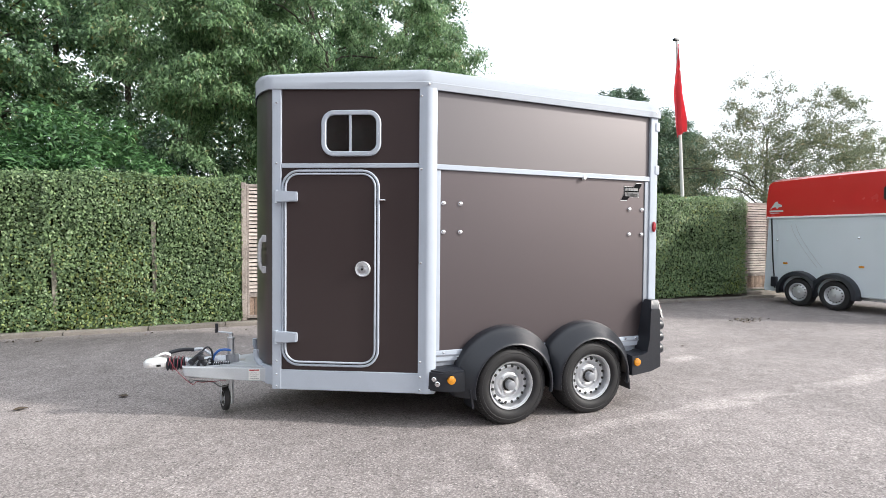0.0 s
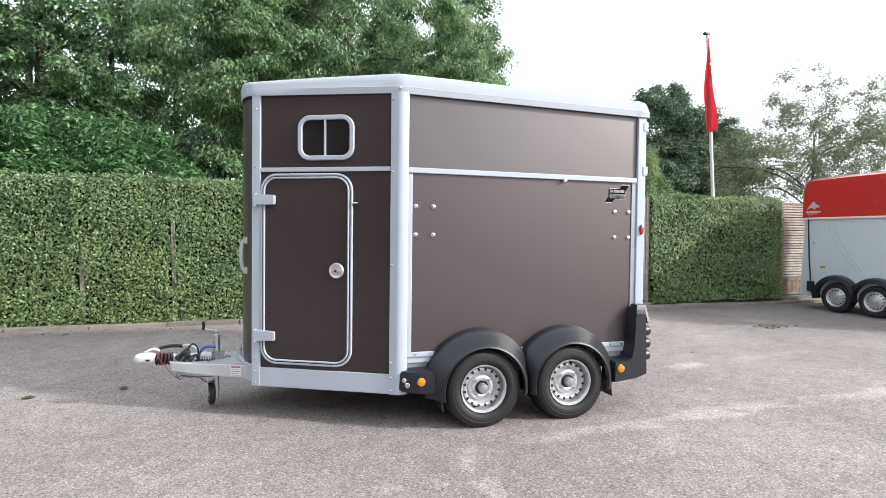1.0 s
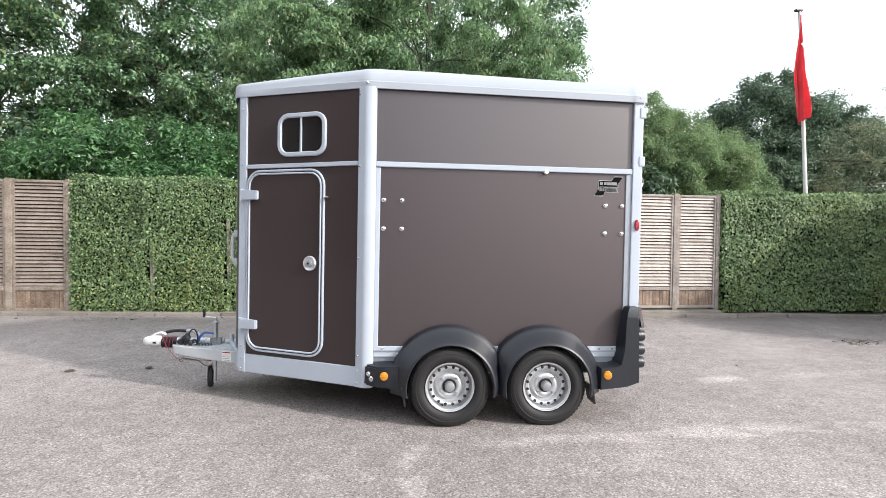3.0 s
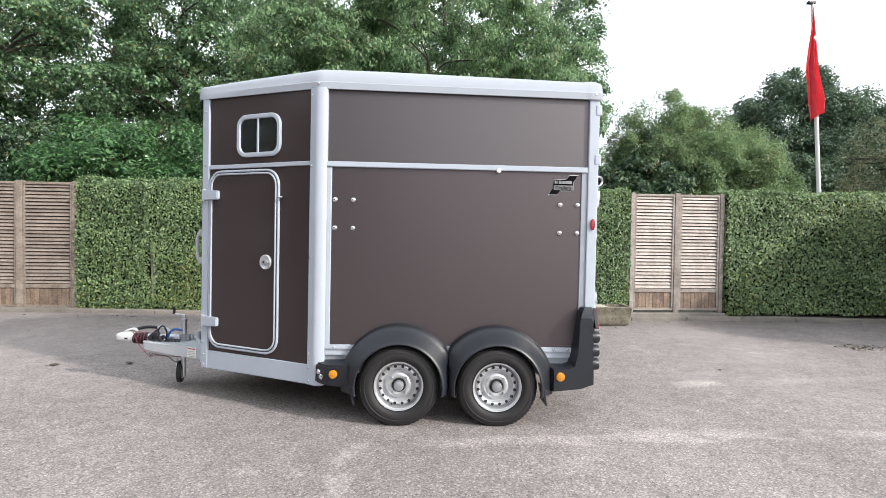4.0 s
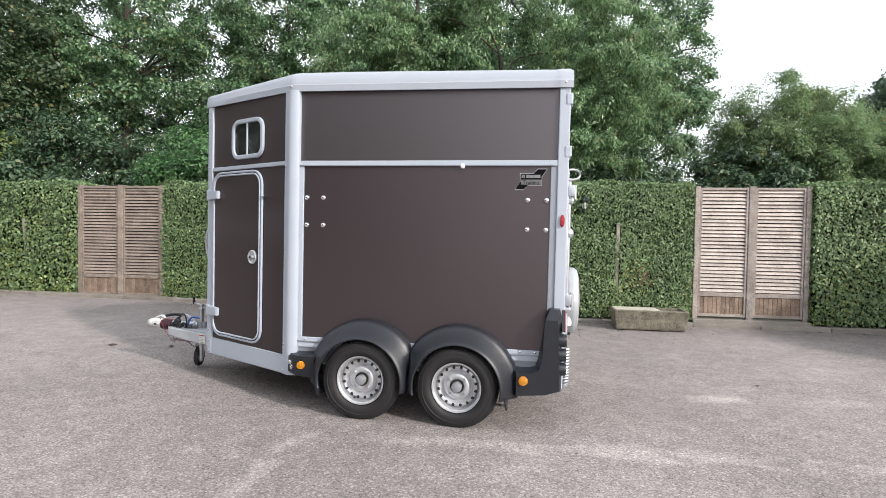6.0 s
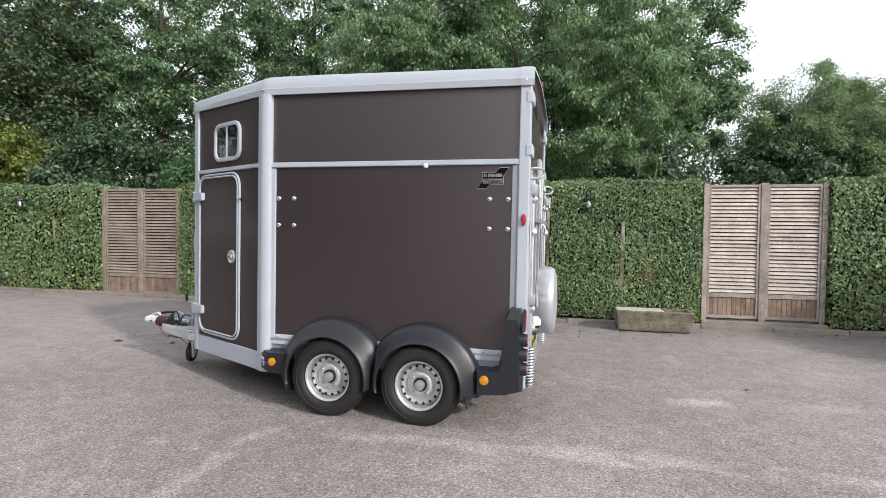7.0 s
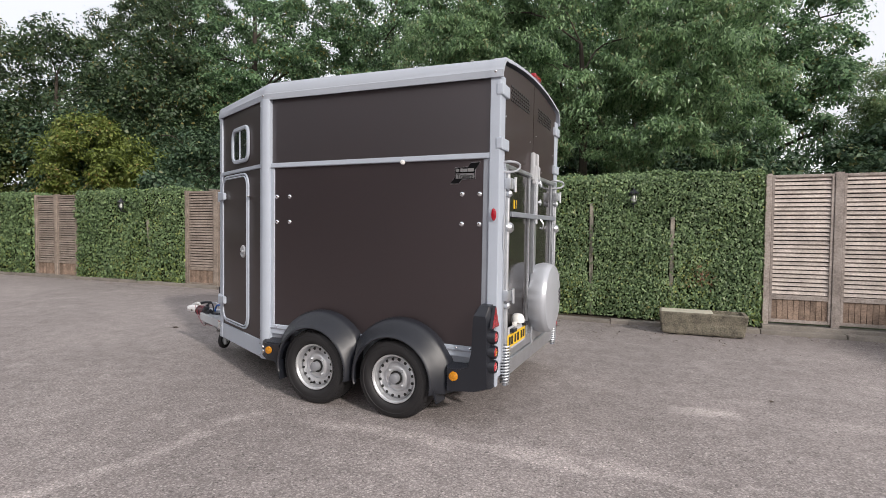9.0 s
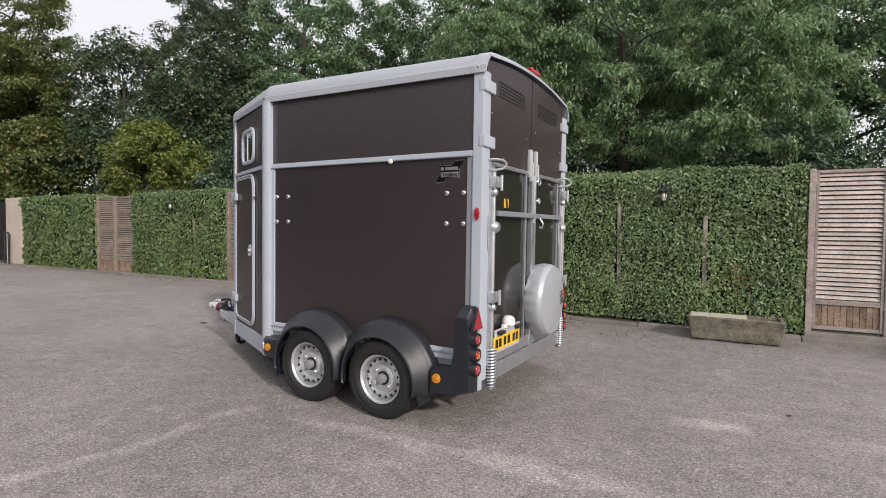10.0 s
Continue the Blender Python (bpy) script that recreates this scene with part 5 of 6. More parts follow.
build_hedge(-3.34, 0.22, [(-2.144, 0.45, 1.25), (-0.94, 0.62, 1.65)], 4600, 11, 0.88)
build_hedge(2.05, 6.02, [(3.67, 0.62, 1.85), (4.85, 0.62, 1.62)], 4600, 16, 0.88)
build_hedge(7.80, 11.33, [], 3200, 12, 1.05)
build_hedge(-8.82, -5.19, [(-6.38, 0.6, 1.6)], 2000, 13, 1.3)
build_hedge(-14.7, -10.6, [], 1250, 14, 1.6)
build_hedge(13.15, 24.0, [], 450, 15, 1.6)


def build_gate(x0, x1, seed, slats, frame_wood):
    """A two-leaf louvred wooden gate between posts, with boarded feet."""
    rng = random.Random(seed)
    root = thing("louvre_gate", "closed weathered wooden gate with two louvred leaves" if x0 > 0 else "closed brown louvred wooden gate with darker slats", "gate", group="gates along the yard")
    yf = 8.66
    mid = (x0 + x1) / 2
    for xc, w in ((x0 + 0.02, 0.075), (mid, 0.10), (x1 - 0.02, 0.075)):
        b = bmesh.new()
        box(b, xc - w / 2, xc + w / 2, yf - 0.03, yf + 0.07, 0.13, 2.265, 0.008)
        part("gate_post", b, frame_wood, root)
    slat_mesh = None
    for a, c in ((x0 + 0.06, mid - 0.052), (mid + 0.052, x1 - 0.06)):
        for xs0, xs1, z0, z1 in ((a, a + 0.035, 0.17, 2.245), (c - 0.035, c, 0.17, 2.245), (a + 0.035, c - 0.035, 2.205, 2.245), (a + 0.035, c - 0.035, 0.495, 0.56), (a + 0.035, c - 0.035, 0.17, 0.215)):
            b = bmesh.new()
            box(b, xs0, xs1, yf - 0.018, yf + 0.045, z0, z1, 0.005)
            part("gate_rail", b, frame_wood, root)
        w = c - a - 0.07
        if slat_mesh is None:
            b = bmesh.new()
            loft(b, [[(xx, -0.013, -0.018), (xx, -0.007, -0.024), (xx, 0.024, 0.016), (xx, 0.021, 0.024), (xx, 0.013, 0.025)] for xx in (-w / 2, w / 2)])
            bmesh.ops.recalc_face_normals(b, faces=b.faces)
            slat_mesh = bpy.data.meshes.new("slat")
            b.to_mesh(slat_mesh)
            b.free()
            slat_mesh.materials.append(slats)
        for k in range(28):
            s = new("slat", slat_mesh)
            s.parent = root
            s.matrix_local = pose((a + c) / 2, yf + 0.002 + rng.uniform(-0.002, 0.002), 0.592 + k * 0.0588, rng.uniform(-3, 3), rng.uniform(-0.25, 0.25), 0)
        nb = 10
        for k in range(nb):
            b = bmesh.new()
            bw = (c - a - 0.07) / nb
            xx = a + 0.035 + k * bw
            box(b, xx + 0.002, xx + bw - 0.002, yf, yf + 0.02, 0.21, 0.50, 0.003)
            part("foot_board", b, M_WOOD_BROWN, root, "brown upright board")
        # near-black sheet added to give the shadow lines between the slats
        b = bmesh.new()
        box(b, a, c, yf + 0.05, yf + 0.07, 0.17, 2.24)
        part("gap_shade_sheet", b, M_DARK, root)
    b = bmesh.new()
    box(b, x0 - 0.03, x1 + 0.03, 8.545, 8.78, -0.05, 0.135, 0.01)
    part("threshold", b, M_KERB, root, "concrete sill under the gate")
    return root


for i, (a, c) in enumerate(GATES):
    build_gate(a, c, i, *((M_WOOD, M_WOOD_FRAME) if a > 0 else (M_WOOD_DARK, M_WOOD_DARK_FRAME)))


def build_kerb():
    root = thing("kerb", "low grey concrete kerb stones along the hedge foot", "kerb", kind="structure")
    b = bmesh.new()
    box(b, 0.006, 0.994, 0, 0.16, -0.1, 0.036, 0.010)
    bmesh.ops.recalc_face_normals(b, faces=b.faces)
    me = bpy.data.meshes.new("kerb_stone")
    b.to_mesh(me)
    b.free()
    me.materials.append(M_KERB)
    rng = random.Random(3)
    for k in range(42):
        s = new("kerb_stone", me)
        s.parent = root
        s.matrix_local = pose(-18 + k, 8.40 + rng.uniform(-0.008, 0.008), kerb_foot(-17.5 + k) + 0.025 + rng.uniform(-0.006, 0.006), rng.uniform(-0.5, 0.5), math.degrees(math.atan(kerb_foot(-18 + k) - kerb_foot(-17 + k))), rng.uniform(-0.3, 0.3))
    b = bmesh.new()
    loft(b, [[(x, 8.555, kerb_foot(x) - 0.1), (x, 8.9, kerb_foot(x) - 0.1), (x, 8.9, kerb_foot(x) + 0.060), (x, 8.555, kerb_foot(x) + 0.046)] for x in (-18.0, *(p[0] for p in KERB_FOOT), 24.0)])
    part("soil_strip", b, mat("bed_soil", (0.075, 0.06, 0.045), 1.0, 0.0, 0.4, 8, 60, 0.6), root, "narrow strip of dry soil and debris")


build_kerb()


def build_end_wall():
    root = thing("wall_west", "pale rendered wall end with a black metal hoop in front", "wall", kind="structure")
    b = bmesh.new()
    box(b, -15.73, -14.73, 8.55, 8.95, 0.05, 2.33, 0.02)
    part("wall_end", b, M_PILLAR, root)
    b = bmesh.new()
    tube(b, [(-15.58, 8.44, 0.1), (-15.58, 8.44, 1.17), (-15.56, 8.44, 1.2), (-15.30, 8.44, 1.2), (-15.28, 8.44, 1.17), (-15.28, 8.44, 0.1)], 0.028, 8)
    part("metal_hoop", b, M_BLACK, root, "black metal hoop standing before the wall")
    # the gateway's shade is put into this box's near-black colour
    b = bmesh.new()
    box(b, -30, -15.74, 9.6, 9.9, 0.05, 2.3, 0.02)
    part("dark_gate", b, M_DARK, root, "plain black box standing in for the shaded gateway")


build_end_wall()


def build_wall_lamp(x, z):
    root = thing("wall_lamp", "small white lantern lamp set in the hedge", "lamp", group="lanterns in the hedge")
    y = HEDGE_Y - 0.10
    glass = bmesh.new()
    lathe(glass, [(0.036, 0.0), (0.040, 0.01), (0.064, 0.140), (0.060, 0.142)], (x, y, z - 0.075), "z", 6)
    part("lantern_glass", glass, M_GLASS, root, "clear lantern glass").visible_shadow = False
    b = bmesh.new()
    lathe(b, [(0.012, 0.0), (0.030, 0.03), (0.034, 0.065), (0.022, 0.095), (0.001, 0.105)], (x, y, z - 0.062), "z", 14)
    part("bulb", b, M_WHITE_PL, root, "white bulb", True)
    for k in range(6):
        a = radians(60 * k)
        b = bmesh.new()
        tube(b, [(x + 0.041 * math.cos(a), y + 0.041 * math.sin(a), z - 0.07), (x + 0.066 * math.cos(a), y + 0.066 * math.sin(a), z + 0.07)], 0.005, 5)
        part("lantern_rib", b, M_BLACK, root)
    b = bmesh.new()
    lathe(b, [(0.082, 0.0), (0.078, 0.012), (0.050, 0.035), (0.018, 0.065), (0.012, 0.085), (0.016, 0.092), (0.001, 0.10)], (x, y, z + 0.066), "z", 6)
    part("lantern_roof", b, M_BLACK, root, "dark lantern roof")
    b = bmesh.new()
    lathe(b, [(0.044, 0.0), (0.044, 0.012), (0.02, 0.014)], (x, y, z - 0.09), "z", 6)
    tube(b, spline([(x, y, z - 0.09), (x, y, z - 0.13), (x, y + 0.08, z - 0.15), (x, y + 0.16, z - 0.15)], 4), 0.012, 8)
    part("lantern_arm", b, M_BLACK, root)


build_wall_lamp(4.30, 1.945)
build_wall_lamp(-7.06, 1.955)


def build_trough():
    root = thing("stone_trough", "low mossy stone planting trough standing before the hedge", "trough")
    b = bmesh.new()
    z0, z1 = 0.03, 0.328
    x0, x1, y0, y1 = 4.69, 5.785, 7.86, 8.28
    rings = []
    for inset, z in ((0.048, z0), (0.038, z0 + 0.02), (0.020, z0 + 0.16), (0.0, z1 - 0.015), (0.008, z1), (0.045, z1), (0.055, z1 - 0.06), (0.06, z1 - 0.10)):
        pts = rrect(x0 + inset, x1 - inset, y0 + inset, y1 - inset, 0.03, 3)
        rings.append([(p[0] + 0.006 * math.sin(9 * p[0] + 31 * z), p[1] + 0.006 * math.sin(13 * p[0] + 17 * z), z + 0.004 * math.sin(7 * p[0])) for p in pts])
    loft(b, rings)
    part("basin", b, M_STONE, root, "rough stone basin")
    b = bmesh.new()
    box(b, x0 + 0.03, x0 + 0.68, y0 + 0.025, y1 - 0.05, z1 - 0.09, z1 + 0.008, 0.01)
    part("slab", b, mat("pale_slab", (0.46, 0.44, 0.36), 0.9, 0.0, 0.25, 9, 50, 0.4), root, "pale slab lying in the trough")
    for xx in (x0 + 0.2, x1 - 0.3):
        b = bmesh.new()
        box(b, xx, xx + 0.14, y0 + 0.06, y1 - 0.06, 0.0, z0 + 0.01, 0.01)
        part("foot", b, M_STONE, root)


build_trough()


def build_litter():
    rng = np.random.default_rng(5)
    n = 70
    r = np.abs(rng.normal(0, 1, (n, 2)))
    sgn = rng.choice([-1, 1], (n, 2))
    x = 8.25 + r[:, 0] * sgn[:, 0] * 0.20
    y = 6.25 + r[:, 1] * sgn[:, 1] * 0.10
    z = np.array([ground_z(q, p) for p, q in zip(x, y)]) + 0.008 + np.abs(rng.normal(0, 0.008, n))
    ob = join_leaves("leaf_litter", np.stack([x, y, z], 1), np.stack([rng.normal(0, 0.4, n), rng.normal(0, 0.4, n), np.ones(n)], 1), rng.normal(0, 1, (n, 3)),
                     rng.uniform(0.03, 0.10, n), rng.uniform(0.01, 0.035, n), M_LITTER)
    tagged(ob, "small scatter of dry leaves and twigs on the asphalt", "litter", kind="stuff")
    n = 260
    x, y = rng.normal(4.3, 1.1, n), 8.3 - np.abs(rng.normal(0, 0.75, n))
    z = np.array([ground_z(q, p) for p, q in zip(x, y)]) + 0.006
    ob = join_leaves("ground_crumbs", np.stack([x, y, z], 1), np.stack([rng.normal(0, 0.4, n), rng.normal(0, 0.4, n), np.ones(n)], 1), rng.normal(0, 1, (n, 3)),
                     rng.uniform(0.012, 0.045, n), rng.uniform(0.008, 0.022, n), M_LITTER)
    tagged(ob, "small dark leaf crumbs scattered on the asphalt by the trough", "litter", kind="stuff")
    n = 90
    x, y = rng.uniform(-9, 11, n), rng.uniform(8.05, 8.38, n)
    z = np.array([ground_z(q, p) for p, q in zip(x, y)]) + 0.010
    ob = join_leaves("fallen_leaves", np.stack([x, y, z], 1), np.stack([rng.normal(0, 0.3, n), rng.normal(0, 0.3, n), np.ones(n)], 1), rng.normal(0, 1, (n, 3)),
                     rng.uniform(0.03, 0.07, n), rng.uniform(0.02, 0.04, n), M_LITTER)
    tagged(ob, "dry fallen leaves along the kerb", "leaves", kind="stuff")


build_litter()


def build_fallen_leaf(x, y, size, turn):
    """One curled brown leaf with a folded midrib and a stalk."""
    root = thing("fallen_leaf", "curled brown leaf lying on the asphalt", "leaf", pose(x, y, ground_z(y, x) + 0.002, 0, 0, turn), group="single leaves on the asphalt")
    b = bmesh.new()
    rings = []
    for q, w in ((-0.5, 0.02), (-0.35, 0.20), (-0.1, 0.34), (0.15, 0.30), (0.35, 0.16), (0.5, 0.02)):
        lift = 0.16 * q * q
        rings.append([(q * size, s * w * size, (0.05 + lift + abs(s) * w * 0.35 + o) * size) for o in (0.0, 0.02) for s in ((-1, 0, 1) if o == 0 else (1, 0, -1))])
    loft(b, rings)
    part("blade", b, M_DEAD_LEAF, root)
    b = bmesh.new()
    tube(b, [(-0.5 * size, 0, 0.09 * size), (-0.8 * size, 0.03 * size, 0.06 * size)], 0.012 * size, 5)
    part("stalk", b, M_DEAD_LEAF, root)


for lx, ly, size, turn in ((-1.55, 5.30, 0.10, 20), (-0.84, 5.38, 0.085, 160), (5.57, 5.15, 0.05, 75)):
    build_fallen_leaf(lx, ly, size, turn)


def build_red_leaves():
    rng = np.random.default_rng(8)
    n = 70
    x, z = rng.normal(5.27, 0.08, n), rng.normal(0.76, 0.09, n)
    ob = join_leaves("red_leaves", np.stack([x, HEDGE_Y - 0.055 + hedge_wave(x, z) + rng.normal(0, 0.02, n), z], 1), np.stack([rng.normal(0, 0.5, n), -np.ones(n), 0.4 + rng.normal(0, 0.4, n)], 1),
                     np.stack([rng.normal(0, 0.7, n), np.zeros(n), -np.ones(n)], 1), rng.uniform(0.025, 0.045, n), rng.uniform(0.018, 0.03, n), M_RED_LEAF)
    tagged(ob, "patch of reddish brown leaves in the hedge face", "leaves", kind="stuff")


build_red_leaves()


# ---- flag ----
def build_flag():
    root = thing("flagpole", "white flagpole with a red flag hanging limp", "flagpole")
    fx, fy = 9.93, 9.40
    b = bmesh.new()
    tube(b, [(fx + 0.41, fy, 0.06), (fx + 0.21, fy, 3), (fx, fy, 6.08)], 0.045, 12, 0.03)
    part("pole", b, mat("pole_paint", (0.66, 0.66, 0.64), 0.4, 0.0, 0.06, 4, 60), root, "pale painted pole", True)
    b = bmesh.new()
    box(b, fx - 0.10, fx + 0.05, fy - 0.04, fy + 0.04, 6.07, 6.12, 0.015)
    part("pole_cap", b, M_BLACK, root)
    b = bmesh.new()
    rows, cols = 40, 26
    vs = []
    for i in range(rows):
        q = i / (rows - 1)
        width = float(np.interp(q, (0, 0.15, 0.55, 0.85, 1.0), (0.045, 0.10, 0.215, 0.29, 0.19)))
        left = float(np.interp(q, (0, 0.3, 0.55, 0.85, 1.0), (-0.055, -0.13, -0.195, -0.165, -0.10)))
        row = []
        for j in range(cols):
            s = j / (cols - 1)
            x = fx + left + 0.06 * q + width * s + 0.018 * math.sin(9 * q + 5 * s)
            y = fy - 0.08 - 0.10 * q * (0.4 + 0.6 * math.sin(s * 11 + 3.5 * q)) - 0.035 * math.sin(s * 23 + 6 * q) * min(1, 3 * q)
            z = 5.97 - 2.20 * q + 0.25 * q * q * s * (1 - 0.4 * s)
            row.append(bm_v(b, (x, y, z)))
        vs.append(row)
    for i in range(rows - 1):
        for j in range(cols - 1):
            b.faces.new((vs[i][j], vs[i][j + 1], vs[i + 1][j + 1], vs[i + 1][j]))
    bmesh.ops.solidify(b, geom=list(b.faces), thickness=0.006)
    part("flag_cloth", b, M_FLAG, root, "red flag cloth in hanging folds", True)
    b = bmesh.new()
    box(b, fx - 0.075, fx - 0.012, fy - 0.19, fy - 0.178, 5.30, 5.40, 0.004)
    box(b, fx - 0.10, fx - 0.05, fy - 0.19, fy - 0.178, 5.33, 5.37, 0.004)
    part("flag_emblem", b, M_WHITE_PAINT, root, "small white emblem patch")


def bm_v(b, p):
    return b.verts.new(p)


build_flag()


# ---- red and grey trailer ----
def build_red_trailer():
    gz = ground_z(7.0, 11.5)
    root = thing("second_trailer", "parked horse trailer with a red hood over pale grey sides", "trailer", Matrix.Translation((11.08, 7.75, gz)) @ Matrix.Rotation(radians(-90), 4, "Z"))
    L, W = 3.3, 1.75
    b = bmesh.new()
    box(b, 0.06, L, 0.02, W, 0.30, 1.88, 0.02)
    part("box_body", b, M_LIGHT_PANEL, root, "pale grey flat panelled body")
    b = bmesh.new()
    loft(b, [[(x0, v, z) for (v, z) in ((0.0, 1.86), (W + 0.02, 1.86), (W + 0.02, 2.2), (W - 0.05, zt - 0.06), (W - 0.2, zt), (0.2, zt), (0.05, zt - 0.06), (0.0, 2.2))] for x0, zt in ((-0.17, 2.53), (-0.155, 2.64), (-0.08, 2.70), (0.6, 2.715), (1.8, 2.72), (2.9, 2.70), (L, 2.6))])
    part("hood", b, M_RED_GRP, root, "glossy red moulded hood", True)
    b = bmesh.new()
    box(b, -0.15, L, -0.012, 0.02, 1.85, 1.885, 0.004)
    part("hood_seam", b, M_WHITE_PAINT, root, "white seam strip")
    b = bmesh.new()
    loft(b, [[(0.06, v, 0.32), (0.06, v, 1.86), (-0.135, v, 1.86), (-0.15, v, 1.5), (-0.215, v, 0.30), (-0.19, v, 0.26), (0.0, v, 0.26)] for v in (0.03, W - 0.03)])
    part("ramp", b, M_LIGHT_PANEL, root, "closed pale grey rear ramp")
    b = bmesh.new()
    loft(b, [[(x, 0.008, z), (x + 0.016, 0.008, z), (x + 0.016, 0.034, z), (x, 0.034, z)] for x, z in ((0.03, 0.32), (-0.03, 1.0), (-0.07, 1.85))])
    part("ramp_gap", b, M_BLACK_PAINT, root)
    for k in range(2):
        b = bmesh.new()
        pts = [(0.36 + 0.10 * k + 0.55 * q, 0.014, 1.72 - 0.9 * q ** 0.75) for q in [i / 12 for i in range(13)]]
        tube(b, pts, 0.004, 5)
        part("side_stripe", b, M_GREY_PL, root, "thin grey curved stripe")
    b = bmesh.new()
    box(b, -0.10, 0.20, -0.003, 0.03, 1.985, 2.02, 0.001)
    box(b, -0.08, 0.12, -0.003, 0.03, 1.955, 1.968, 0.001)
    loft(b, [[(x, yy, z) for x, z in ((-0.08, 2.05), (-0.02, 2.13), (0.03, 2.20), (0.07, 2.21), (0.10, 2.16), (0.17, 2.13), (0.18, 2.09), (0.11, 2.09), (0.07, 2.05), (0.03, 2.09), (-0.03, 2.08))] for yy in (-0.006, 0.03)])
    part("hood_emblem", b, M_GREY_PL, root, "pale plain emblem shape")
    for x in (0.215, 1.66):
        b = bmesh.new()
        box(b, x, x + 0.09, 0.008, 0.03, 0.86, 0.90, 0.003)
        part("side_reflector", b, M_AMBER, root, "small amber side reflector")
    for x, z in ((0.09, 1.37), (1.66, 1.43)):
        b = bmesh.new()
        lathe(b, [(0.022, 0.03), (0.022, -0.01), (0.001, -0.02)], (x, 0.01, z), "y", 12)
        part("bolt_head", b, M_CHROME, root)
    for cu in (0.57, 1.27):
        c = (cu, 0.02, 0.295)
        b = bmesh.new()
        lathe(b, [(0.18, 0.14), (0.28, 0.13), (0.295, 0.09), (0.295, -0.02), (0.28, -0.06), (0.22, -0.075), (0.19, -0.06), (0.18, 0.0)], c, "y", 40)
        w = part("wheel", b, M_RUBBER, root, "black rubber tyre on a silver rim", True)
        b = bmesh.new()
        lathe(b, [(0.18, 0.05), (0.188, -0.06), (0.18, -0.065), (0.165, -0.045), (0.15, -0.02), (0.12, -0.035), (0.08, -0.045), (0.04, -0.05), (0.035, -0.08), (0.001, -0.085)], c, "y", 40)
        part("rim", b, M_RIM, w, "silver wheel rim", True)
        b = bmesh.new()
        for k in range(14):
            a = 2 * math.pi * k / 14
            lathe(b, [(0.012, 0.0), (0.012, -0.034)], (cu + 0.135 * math.cos(a), 0.02, 0.295 + 0.135 * math.sin(a)), "y", 8)
        part("rim_hole", b, M_BLACK_PAINT, w)["kind"] = "stuff"
        b = bmesh.new()
        rings = []
        for k in range(25):
            a = radians(-8 + 196 * k / 24)
            rings.append([(min(max(cu + r * math.cos(a), 0.10 if cu < 0.9 else 0.923), 0.917 if cu < 0.9 else 1.76), v, max(0.2, 0.295 + r * math.sin(a))) for r, v in ((0.445, 0.04), (0.44, -0.07), (0.42, -0.115), (0.345, -0.13), (0.335, -0.08), (0.36, 0.04))])
        loft(b, rings)
        part("mudguard", b, M_BLACK, root, "black plastic mudguard", True)
    b = bmesh.new()
    box(b, -0.02, 0.10, -0.05, 0.08, 0.36, 0.58, 0.02)
    part("rear_lamp", b, M_BLACK, root, "black rear lamp unit")
    b = bmesh.new()
    box(b, 0.1, L, 0.1, W - 0.1, 0.24, 0.31, 0.01)
    part("chassis", b, M_STEEL, root)
    b = bmesh.new()
    tube(b, [(L - 0.3, W / 2, 0.28), (L + 1.0, W / 2, 0.38)], 0.05, 10)
    tube(b, [(L + 0.8, W / 2, 0.01), (L + 0.8, W / 2, 0.5)], 0.03, 10)
    part("drawbar", b, M_STEEL, root)
    b = bmesh.new()
    plate(b, I4, rrect(2.05, 2.45, 2.12, 2.38, 0.05), -0.012, 0.02)
    part("hood_window", b, M_BLACK_PAINT, root, "dark window in the hood")


build_red_trailer()


